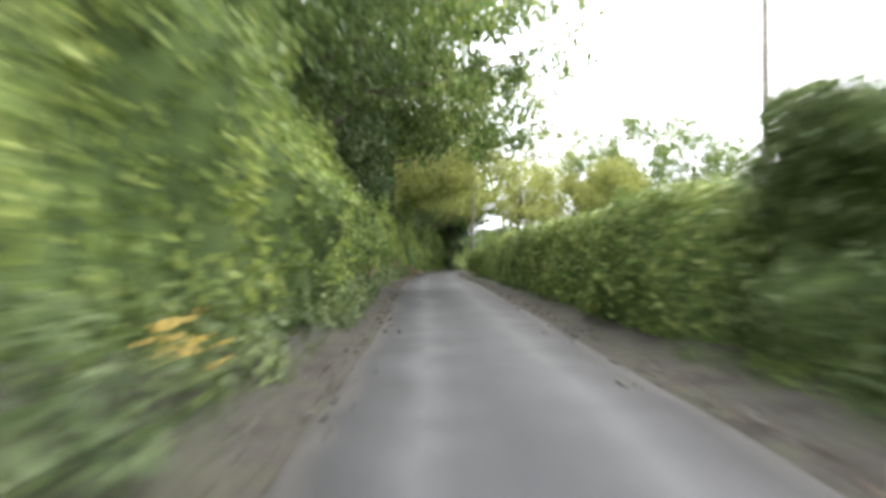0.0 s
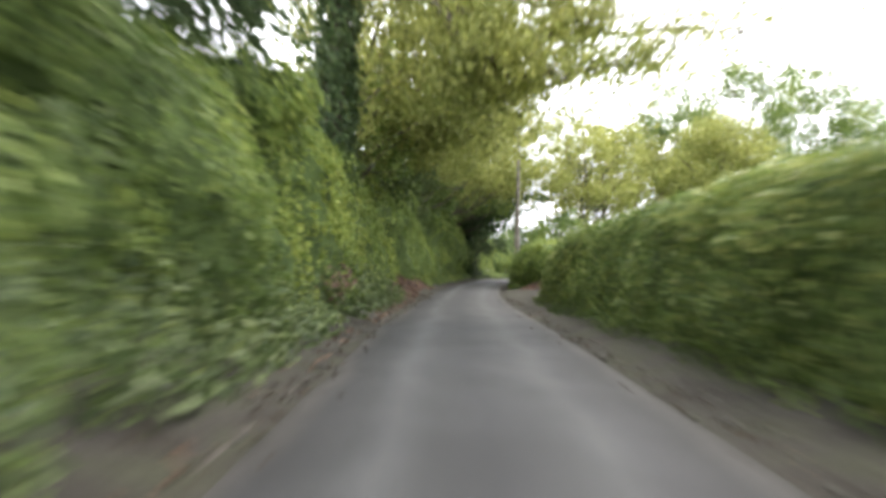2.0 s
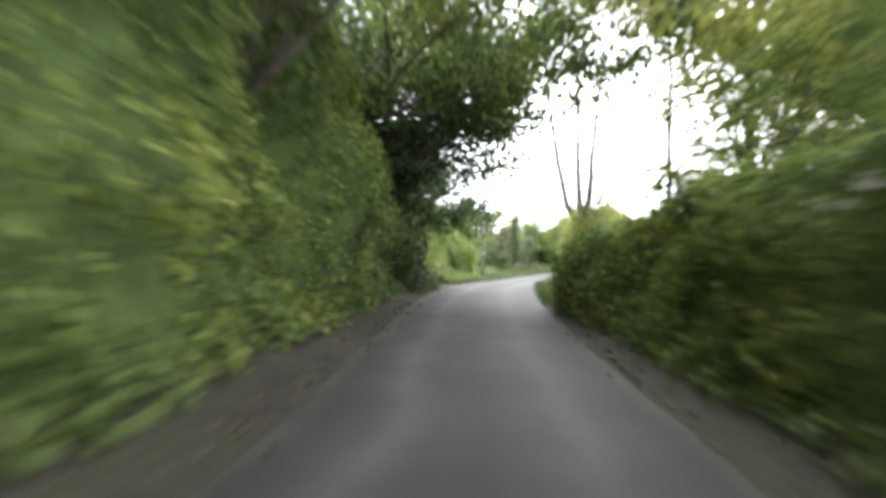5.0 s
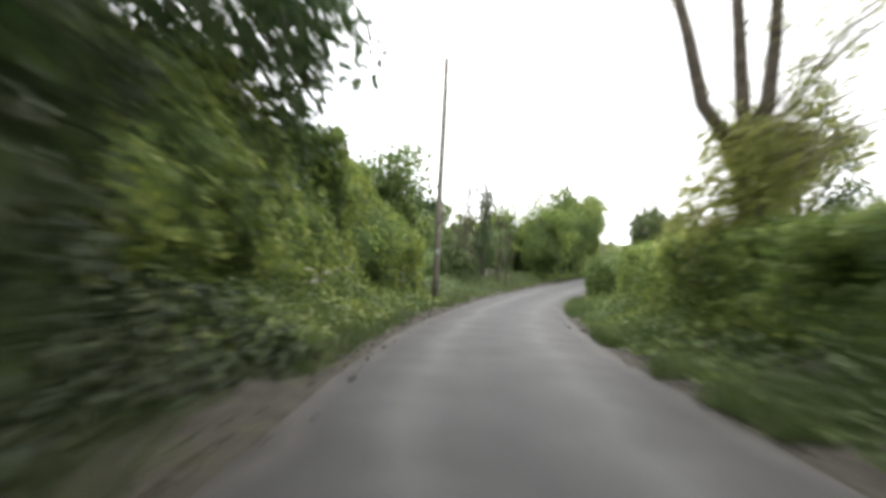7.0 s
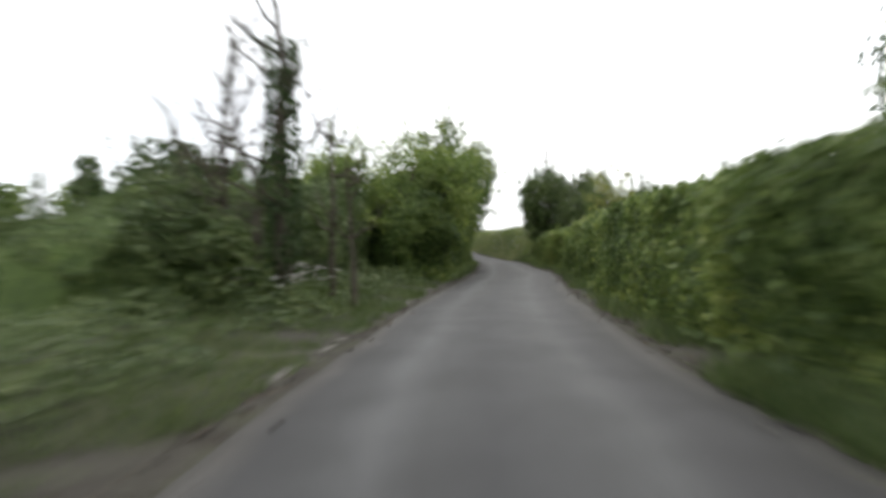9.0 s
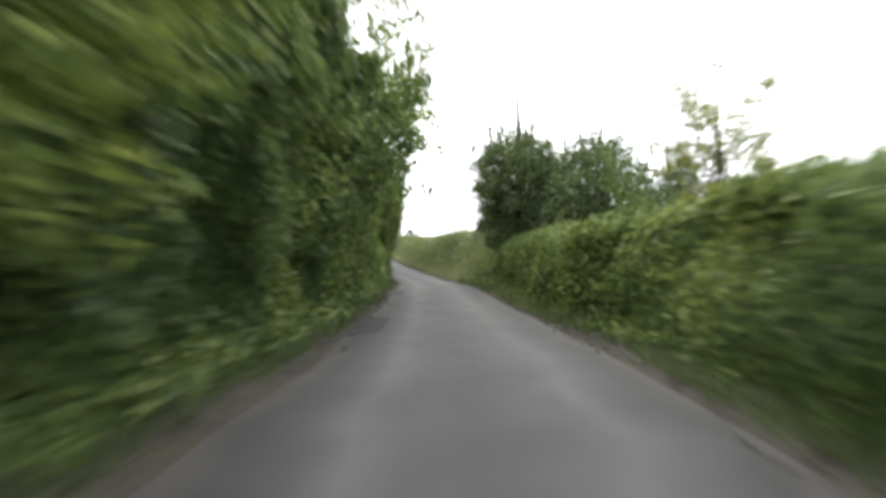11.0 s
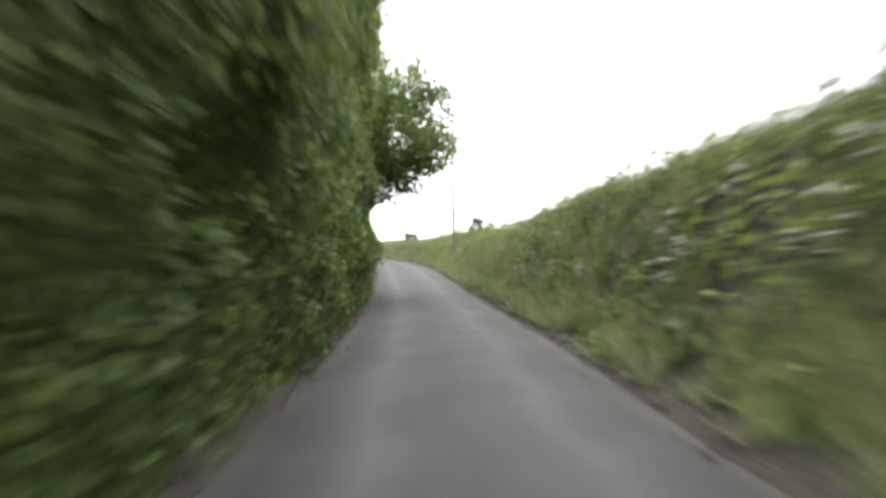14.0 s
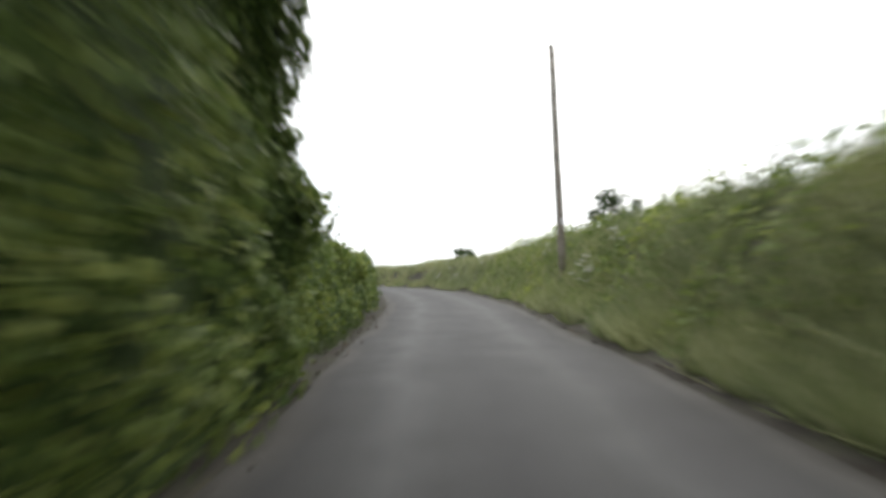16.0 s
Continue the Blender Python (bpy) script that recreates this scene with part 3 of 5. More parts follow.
# leaves and core both darkened by colour for the shade under the trees
hedge("overgrown_hedge", 80.5, 90, -1, 2.4, 0.0, [(80.5, 6.0), (86, 5.6), (90, 4.4)], 2.0, 1.2, "hedge of shrubs with the trees' shade put into its leaf colour", LEAF_SHADED, 220, 0.095, 20, 1.0, core=CORE_SHADED)
hedge("scrub", 88, 110, -1, 3.4, 0.0, [(88, 4.2), (97, 4.0), (103, 3.8), (107.5, 4.3), (110, 2.4)], 2.4, 1.1, "bushy green scrub behind a grassy verge", LEAF_BRIGHT, 220, 0.095, 14, 1.1, "scrub")
hedge("scrub", 119, 139, -1, 5.0, 0.0, [(119, 1.8), (122, 2.6), (128, 3.0), (139, 3.7)], 2.4, 0.9, "scrub of mixed shrubs behind a kerbed grass verge", LEAF_HAW, 190, 0.09, 15, 1.1, "scrub")
# this hedge and the leaning one below: core colour darkened for shaded depths
hedge("tall_hedge", 133, 160, -1, 2.6, 0.0, [(133, 2.4), (138, 4.2), (144, 5.6), (158, 6.2), (160, 5.6)], 2.4, -0.1, "tall dense hedge of leafy trees beside the lane", LEAF_MID, 300, 0.1, 16, 1.1, core=CORE_SHADED)
hedge("tall_hedge", 159, 177, -1, 2.5, 0.0, [(159, 6.0), (166, 4.2), (171, 4.0), (177, 6.0)], 2.0, 1.2, "lower leafy hedge with light green shoots", LEAF_BRIGHT, 270, 0.095, 17, 1.1)
hedge("tall_hedge", 175, 205.8, -1, 1.7, 0.0, [(175, 5.7), (179, 6.9), (186, 8.3), (198.5, 8.0), (203.2, 8.0), (204.4, 6.0), (205.8, 3.6)], 2.4, -0.45, "tall wall-like green hedge leaning over the lane", LEAF_MID, 430, 0.085, 18, 1.0, core=CORE_SHADED)
hedge("low_hedge", 204.5, 262, -1, 2.1, 0.0, [(204.5, 3.0), (207, 2.3), (212, 1.8), (225, 1.5), (262, 1.4)], 1.6, 0.4, "lower hedge falling away beyond the tall trees", LEAF_MID, 110, 0.11, 19, 0.5)

# right side
hedge("clipped_hedge", 7.5, 48.5, 1, 3.1, 0.15, [(7.5, 2.15), (34, 2.2), (44, 2.0), (48.5, 1.5)], 1.1, 0.7, "clipped glossy green garden hedge along the lane", LEAF_LAUREL, 270, 0.075, 21, 0.42, top_wave=0.2)
hedge("recess_hedge", 43.5, 58, 1, 4.4, 0.0, [(43.5, 2.1), (52, 2.2), (58, 2.3)], 1.6, 0.7, "loose green hedge set back behind bare earth", LEAF_LAUREL, 230, 0.08, 28, 0.6)
hedge("ivy_hedge", 55.3, 79, 1, 2.5, 0.0, [(55.3, 1.9), (60, 2.3), (66, 2.0), (72, 1.85), (79, 1.8)], 2.2, 1.2, "untrimmed hedge with ivy round a pole", LEAF_BRIGHT, 210, 0.085, 22, 0.75)
hedge("bank_hedge", 78, 114, 1, 4.3, 0.1, [(78, 1.9), (90, 1.65), (104, 1.7), (114, 2.4)], 1.6, 0.5, "green hedge on a grassy bank beside the bend", LEAF_BRIGHT, 210, 0.09, 23, 0.7)
hedge("bank_hedge", 113, 166, 1, 2.9, 0.0, [(113, 2.1), (124, 2.1), (140, 2.05), (150, 2.0), (158, 2.2), (166, 1.9)], 1.8, 0.6, "dense green field hedge beside the lane", LEAF_MID, 190, 0.09, 24, 0.7)

# shrub by the start, on the right
hedge("garden_shrub", 1.0, 9.0, 1, 3.4, 0.0, [(1, 1.9), (4, 2.2), (9, 3.1)], 2.6, 1.0, "grey-green shrub at the end of a garden hedge", LEAF_HAW, 170, 0.09, 27, 0.9, "shrub")


# ---- ground cover ----
def band(name, s0, s1, side, l0, l1, label, material, per_m2, size, tall, seed, grass=True, category="plants", start="edge", hug=0.0):
    """Grass blades or herb leaves on a strip of verge; l0 and l1 count outward from the lane's edge."""
    rng = np.random.default_rng(seed)
    n = int((s1 - s0) * (l1 - l0) * per_m2 * 0.75)
    s = rng.uniform(s0, s1, n)
    u = rng.uniform(0, 1, n)
    l = edge(s, side) + side * (l0 + (l1 - l0) * u)
    q = np.stack([s, l, s * 0], 1)
    thick = vnoise(q, 0.7, seed) * 0.7 + vnoise(q, 2.2, seed + 1) * 0.5
    keep = thick > 0.4 + 0.3 * (1 - np.clip(u * 6, 0, 1))
    s, l, thick, u = s[keep], l[keep], thick[keep], u[keep]
    n = len(s)
    base = at(s, l, bank(s, l) - np.where(l0 + (l1 - l0) * u > 4.1, 0.16, 0.02))
    org = at((s0 + s1) / 2, float(edge((s0 + s1) / 2, side)) + side * (l0 + l1) / 2, 0)
    base = base - org
    if grass:
        d = rng.normal(0, 0.38, (n, 3))
        d[:, 2] = 1
        hgt = (tall * rng.uniform(0.35, 1.1, n) * (0.4 + thick))[:, None]
        w = rng.normal(0, 1, (n, 3))
        w[:, 2] = 0
        w /= np.linalg.norm(w, axis=1)[:, None]
        w = w * size * rng.uniform(0.75, 1.6, n)[:, None]
        bend = rng.normal(0, 0.3, (n, 3)) * hgt
        bend[:, 2] = -np.abs(bend[:, 2])
        v = np.stack([base - w * 1.3, base + w * 1.3, base + d * hgt + bend], 1).reshape(-1, 3)
        f = np.arange(n * 3).reshape(-1, 3)
    else:
        hgt = tall * (0.3 + thick) * rng.uniform(0, 1, n) ** 0.7 * (0.35 + 0.65 * np.clip(u * 2.5, 0, 1))
        p = base + np.stack([rng.normal(0, 0.05, n), rng.normal(0, 0.05, n), hgt], 1)
        out = np.tile(at(s0, -side * 1.0)[:3] - at(s0, 0.0)[:3], (n, 1)) * 0.5 + np.array([0, 0, 0.8])
        v, f = leaves(p, out, size * 1.12, rng, 0.4)
    ob = mesh_object(name, v, f, material)
    ob.location = org
    return tagged(ob, label, category, kind="stuff")


def bank_cover(name, s0, s1, l0, l1, label, material, per_m2, size, tall, seed):
    """Rough grass over the open bank on the right."""
    return band(name, s0, s1, 1, l0, l1, label, material, per_m2, size, tall, seed)


# left foot of the hedges
band("undergrowth", -12, 46, -1, 0.4, 2.6, "nettles and herbs at the foot of the hedge", LEAF_HAW, 360, 0.075, 0.9, 41, grass=False)
band("undergrowth", 46, 57, -1, 1.35, 2.8, "herbs hanging over the bare earth slope", LEAF_MID, 300, 0.075, 0.75, 40, grass=False)
band("undergrowth", 57, 63, -1, 0.5, 2.6, "nettles and herbs at the foot of the hedge", LEAF_MID, 360, 0.075, 0.8, 39, grass=False)
band("undergrowth", 62, 81, -1, 0.5, 2.4, "shaded herbs at the foot of the hedge", LEAF_MID, 330, 0.08, 0.7, 42, grass=False)
# same darkened leaf colour, for the shade at the hedge's foot
band("undergrowth", 81, 92, -1, 0.3, 2.6, "herbs below the hedge with shade put into their leaf colour", LEAF_SHADED, 330, 0.08, 0.7, 58, grass=False)
band("undergrowth", 90, 109, -1, 0.5, 4.2, "green herbs and grass on the verge", LEAF_MID, 250, 0.075, 0.7, 43, grass=False)
band("undergrowth", 109, 136, -1, 0.9, 4.2, "dark nettles and herbs behind the kerbed verge", LEAF_HAW, 250, 0.07, 0.6, 38, grass=False)
band("undergrowth", 4, 47, 1, 0.85, 1.7, "weeds and grass at the foot of the clipped hedge", LEAF_MID, 230, 0.065, 0.42, 37, grass=False)
band("undergrowth", 134, 210, -1, 0.35, 1.8, "herbs and grass at the foot of the tall hedge", LEAF_MID, 330, 0.08, 0.6, 44, grass=False)
band("verge_grass", 80, 134, -1, 0.12, 2.6, "bright green verge grass", GRASS, 750, 0.006, 0.32, 45)
band("verge_grass", 134, 214, -1, 0.12, 1.6, "green verge grass below the tall hedge", GRASS, 600, 0.006, 0.3, 46)
band("verge_grass", -10, 46, -1, 0.4, 1.6, "sparse grass on the earth bank", GRASS, 350, 0.006, 0.28, 47)
# right
band("verge_grass", 2, 47, 1, 0.6, 2.2, "grass and weeds below the clipped hedge", GRASS, 420, 0.006, 0.3, 48)
band("verge_grass", 46, 56, 1, 2.5, 3.4, "tufts of grass behind the bare earth", GRASS, 420, 0.006, 0.3, 60)
band("verge_grass", 56.5, 84, 1, 0.6, 2.2, "sparse grass below the ivy hedge", GRASS, 400, 0.006, 0.28, 49)
band("undergrowth", 56, 82, 1, 0.4, 1.6, "ivy and herbs below the hedge", LEAF_MID, 300, 0.08, 0.5, 50, grass=False)
band("verge_grass", 75, 116, 1, -0.1, 2.6, "lush green grass on the bank inside the bend", GRASS, 1100, 0.007, 0.42, 51)
band("undergrowth", 77, 116, 1, 0.15, 2.6, "leafy herbs among the grass inside the bend", LEAF_MID, 190, 0.075, 0.45, 59, grass=False)
band("verge_grass", 114, 172, 1, 0.05, 1.6, "green grass below the field hedge", GRASS, 700, 0.006, 0.35, 52)
band("undergrowth", 112, 172, 1, 0.4, 1.5, "herbs at the foot of the field hedge", LEAF_MID, 260, 0.08, 0.5, 53, grass=False)
bank_cover("bank_grass", 168, 216, 0.15, 4.6, "long pale seeding grass on the open bank", GRASS_PALE, 1050, 0.011, 0.6, 54)
bank_cover("bank_grass", 216, 262, 0.15, 4.6, "long green grass on the far bank", GRASS_PALE, 420, 0.012, 0.6, 55)
band("bank_herbs", 168, 230, 1, 0.3, 3.0, "leafy herbs among the grass of the bank", LEAF_BRIGHT, 130, 0.085, 0.75, 56, grass=False)
bank_cover("field_grass", 170, 240, 4.4, 10.0, "tall field grass along the crest of the bank", GRASS_PALE, 220, 0.012, 0.7, 57)

# red earth and fallen leaves
MOUNDS = ((46, 57.5, -1, 0.35, 2.1, 0.36, 64), (53.6, 56.8, 1, 0.8, 2.9, 0.26, 65))


def mound_height(s, l, mound):
    """Height over the lane of a slope of slipped earth."""
    s0, s1, side, l0, l1, h, seed = mound
    B = np.clip((side * (l - edge(s, side)) - l0) / (l1 - l0), 0, 1)
    fall = np.sin(np.pi * np.clip((s - s0) / (s1 - s0), 0, 1)) ** 0.5
    q = np.stack([s, l, s * 0], 1)
    return bank(s, l) + h * fall * np.sin(np.pi * np.clip(B * 0.8, 0, 1)) + (vnoise(q, 1.3, seed) - 0.5) * 0.26 + (vnoise(q, 4.0, seed) - 0.5) * 0.16 - 0.05


for mound in MOUNDS:
    s0, s1, side, l0, l1 = mound[:5]
    A, B = np.repeat(np.linspace(s0, s1, 60), 18), np.tile(np.linspace(0, 1, 18), 60)
    l_ = edge(A, side) + side * (l0 + (l1 - l0) * B)
    f = grid_faces(60, 18)
    tagged(mesh_object("earth_mound", at(A, l_, mound_height(A, l_, mound)), f if side > 0 else f[:, ::-1], RED_EARTH, smooth=True), "bare red-brown earth slope beside the lane", "earth", kind="structure")

for s0, s1, side, l0, l1, seed, many, mound in ((46, 57.5, -1, 0.3, 2.0, 61, 230, MOUNDS[0]), (24, 46, -1, 0.1, 0.7, 62, 50, None), (54.0, 56.6, 1, 0.9, 2.8, 63, 40, MOUNDS[1])):
    rng = np.random.default_rng(seed)
    n = int((s1 - s0) * (l1 - l0) * many)
    s_, u_ = rng.uniform(s0, s1, n), rng.uniform(0, 1, n)
    l_ = edge(s_, side) + side * (l0 + (l1 - l0) * u_)
    keep = vnoise(np.stack([s_, l_, s_ * 0], 1), 1.4, seed) > 0.4
    s_, l_ = s_[keep], l_[keep]
    n = len(s_)
    org = at((s0 + s1) / 2, float(edge((s0 + s1) / 2, side)), 0)
    h_ = mound_height(s_, l_, mound) + 0.03 if mound else bank(s_, l_) + 0.05
    v, f = leaves(at(s_, l_, h_) - org, np.tile([0, 0, 1.0], (n, 1)), 0.06, rng)
    ob = mesh_object("leaf_litter", v, f, LITTER)
    ob.location = org
    tagged(ob, "red-brown fallen leaves on the earth bank", "leaves", kind="stuff")
# dead branches on the slope
rng = np.random.default_rng(66)
for k in range(7):
    s_, l_ = rng.uniform(48, 56), float(edge(52, -1)) - rng.uniform(0.6, 1.7)
    a, ln = rng.uniform(-0.5, 0.5), rng.uniform(0.6, 1.4)
    q = np.linspace(0, 1, 6)
    ss_, ll_ = s_ + q * ln * np.cos(a), l_ + q * ln * np.sin(a)
    line = at(ss_, ll_, mound_height(ss_, ll_, MOUNDS[0]) + 0.03 + 0.08 * np.sin(q * 3.1))
    v, f = tube(line - line[0], 0.018 * (1 - 0.7 * q), 5)
    ob = mesh_object("dead_branch", v, f, BARK_PALE)
    ob.location = line[0]
    tagged(ob, "pale dead branch lying on the earth slope", "branch")

# ---- trees ----
# station, offset, height, crown's middle, its half width, clear share of the height, leaves
# the tree at station 82 is added to keep sky light off the hedge
LEFT_TREES = [(3, -5.2, 10, -4.6, 3.8, 0.35, LEAF_BRIGHT), (15, -5.0, 12.5, -3.2, 5.0, 0.27, LEAF_MID), (25, -4.3, 13, -0.6, 6.0, 0.3, LEAF_MID), (46, -4.6, 11.5, -1.8, 4.8, 0.3, LEAF_OLIVE),
              (52, -4.3, 11.5, -1.4, 4.8, 0.42, LEAF_OLIVE), (60, -4.2, 12, -1.0, 4.8, 0.42, LEAF_OLIVE), (69, -3.9, 11.5, -0.4, 5.2, 0.42, LEAF_OLIVE), (77.5, -3.9, 11.0, 0.0, 5.0, 0.4, LEAF_MID), (82, -4.4, 10.5, -1.6, 4.4, 0.38, LEAF_DARK), (86, -4.4, 10, -2.6, 4.2, 0.18, LEAF_DARK),
              (94.5, -5.2, 9.0, -5.0, 2.7, 0.2, LEAF_DARK), (108.8, -5.6, 6.3, -5.3, 2.2, 0.04, LEAF_MID)]
for i, (s_, l_, h_, c_, r_, b_, m_) in enumerate(LEFT_TREES):
    tree("roadside_tree", s_, l_, h_, r_, "leafy roadside tree with ivy overhanging the lane", m_, 100 + i, 0.26, b_, clumps=int((95 if 20 < s_ < 40 else 52) * r_), per=92, size=0.122, clump_r=0.95, ivy=0.55, cl=c_, airy=0.22, limbs=11)

# dense dark understorey that stands behind and above the first hedges
for i, (s_, l_, h_, r_, m_) in enumerate([(9, -5.0, 8.4, 2.8, LEAF_MID), (14.5, -5.0, 9.0, 2.9, LEAF_HAW), (20, -4.9, 9.2, 3.0, LEAF_HAW), (25.2, -4.8, 8.8, 2.6, LEAF_DARK), (33.2, -5.7, 8.6, 2.4, LEAF_DARK), (47.5, -5.0, 8.8, 2.6, LEAF_BRIGHT), (53, -5.0, 9.0, 2.8, LEAF_HAW), (58.5, -4.8, 9.0, 2.7, LEAF_HAW), (65, -4.8, 9.2, 2.8, LEAF_MID)]):
    tree("understorey_tree", s_, l_, h_, r_, "dense shaded tree growing behind the overgrown hedge", m_, 620 + i, 0.15, 0.22, clumps=160, per=80, size=0.115, clump_r=0.85, ivy=0.4, cl=l_ + 0.5, airy=0.1, limbs=9)


def ivy_oak(s_, l_):
    """A big leaning trunk wrapped in thick ivy, with crooked limbs that reach low across the lane and a wide open crown."""
    rng = np.random.default_rng(131)
    root = thing("ivy_clad_tree", at(s_, l_, float(bank(s_, l_)) - 0.1), "big ivy-wrapped tree with crooked limbs over the lane", "tree")
    right = at(s_, 1.0) - at(s_, 0.0)
    right[2] = 0
    ahead = np.array([-right[1], right[0], 0.0])
    z = np.linspace(0, 1, 12)
    low = right * (0.9 * z ** 1.5)[:, None] + ahead * (0.25 * np.sin(z * 4))[:, None] + np.stack([z * 0, z * 0, z * 12.5], 1)
    v, f = tube(low, 0.42 * (1 - 0.75 * z), 10)
    mesh_object("trunk", v, f, BARK, root, smooth=True)
    n = 9000
    t = rng.uniform(0.0, 0.8, n)
    b = np.stack([np.interp(t, z, low[:, k]) for k in range(3)], 1)
    a = rng.uniform(0, 6.28, n)
    d = np.stack([np.cos(a), np.sin(a), np.full(n, 0.1)], 1)
    wide = 0.42 * (1 - 0.7 * t) + 0.3 * vnoise(b + d, 1.1, 5) + rng.exponential(0.1, n)
    v, f = leaves(b + d * wide[:, None], d, 0.11, rng, 0.8)
    tagged(mesh_object("ivy", v, f, LEAF_DARK, root), "thick dark ivy leaves round the trunk", kind="stuff")
    # limbs as reach to the right, reach ahead and height, from the trunk outward
    limbs = [[(0.6, 0, 8.2), (2.6, -0.4, 8.0), (3.3, -0.8, 7.0), (3.9, -1.0, 6.0), (5.1, -1.2, 5.3), (6.5, -1.3, 5.4), (8.6, -1.2, 5.7)],
             [(0.6, 0, 8.1), (3.1, 0.5, 8.0), (4.5, 0.8, 7.3), (5.7, 1.0, 7.0), (7.3, 1.2, 7.3), (9.4, 1.2, 7.4), (11.6, 0.8, 7.2)],
             [(0.7, 0, 9.2), (2.8, 0.3, 10.0), (5.0, 0.2, 10.3), (7.4, -0.2, 9.8), (9.8, -0.3, 9.2), (12.0, -0.2, 8.4)],
             [(0.7, 0, 10.0), (2.2, 1.0, 11.8), (4.2, 1.6, 12.6), (6.8, 1.8, 12.6)],
             [(0.7, 0, 9.6), (3.2, -1.4, 11.0), (5.6, -2.2, 11.6), (8.4, -2.4, 11.2), (10.8, -2.2, 10.2)],
             [(0.7, 0, 9.0), (3.0, 1.6, 9.2), (5.6, 2.6, 8.8), (8.2, 3.0, 8.6), (10.4, 3.2, 8.0)],
             [(0.5, 0, 7.6), (-0.6, 0.8, 8.8), (-2.0, 1.2, 10.2), (-3.2, 1.2, 11.4)],
             [(0.6, 0, 8.8), (0.2, -1.2, 10.2), (-0.6, -2.2, 11.6), (-0.8, -3.0, 12.6)]]
    tips, twigs = [], []
    for k, way in enumerate(limbs):
        w = np.array(way)
        u = np.linspace(0, len(w) - 1, 5 * len(w))
        w = np.stack([np.interp(u, np.arange(len(w)), w[:, q]) for q in range(3)], 1)
        w[1:] += rng.normal(0, 0.05, (len(w) - 1, 3))
        line = right * w[:, :1] + ahead * w[:, 1:2] + np.stack([w[:, 0] * 0, w[:, 0] * 0, w[:, 2]], 1)
        q = np.linspace(0, 1, len(line))
        v, f = tube(line, 0.13 * (1 - 0.8 * q), 6)
        mesh_object("limb", v, f, BARK, root, smooth=True)
        for i in range(36):
            o = line[rng.integers(len(line) // 4, len(line))]
            d = rng.normal(0, 1, 3) * [1, 1, 0.7] + right * 0.3
            g = o + d / np.linalg.norm(d) * np.linspace(0, rng.uniform(0.6, 2.0), 5)[:, None]
            g[1:] += rng.normal(0, 0.08, (4, 3))
            twigs.append(tube(g, [0.035, 0.026, 0.018, 0.012, 0.005], 4))
            far = float(np.clip((o @ right - 5.5) / 5.0, 0, 1))
            tips += [(g[-1], 1 - 0.6 * far)] + ([(g[3] + rng.normal(0, 0.25, 3), 1.0)] if far < 0.35 else [])
    v, f = join(twigs)
    tagged(mesh_object("branchwork", v, f, BARK, root), kind="stuff")
    parts = []
    for c, full in tips:
        m = int(rng.uniform(50, 110) * full)
        e = rng.normal(0, 1, (m, 3))
        parts.append(leaves(c + e * [0.45, 0.45, 0.3], e * 0.6 + [0, 0, 0.6], 0.125, rng, 0.5))
    v, f = join(parts)
    tagged(mesh_object("crown", v, f, LEAF_OLIVE, root), kind="stuff")


ivy_oak(41.0, -3.6)
RIGHT_TREES = [(71, 7.4, 12.5, 4.4, LEAF_OLIVE), (79, 8.2, 13.5, 4.6, LEAF_OLIVE), (80, 12.5, 13, 4.0, LEAF_OLIVE), (86, 16, 18, 4.4, LEAF_MID), (88, 23, 21, 5.2, LEAF_MID), (96, 30, 21.5, 5.4, LEAF_MID),
               (98, 20, 18, 4.6, LEAF_OLIVE), (104, 37, 19, 5.0, LEAF_MID), (76, 18, 13, 3.8, LEAF_OLIVE)]
for i, (s_, l_, h_, r_, m_) in enumerate(RIGHT_TREES):
    tree("woodland_tree", s_, l_, h_, r_, "tall open-crowned woodland tree with young leaves", m_, 140 + i, 0.24, 0.3, clumps=460 if l_ > 25 else 340 if l_ > 15 else 190, per=66, size=0.14, clump_r=1.15 if l_ > 15 else 1.0, airy=0.1 if l_ > 25 else 0.25, limbs=16)


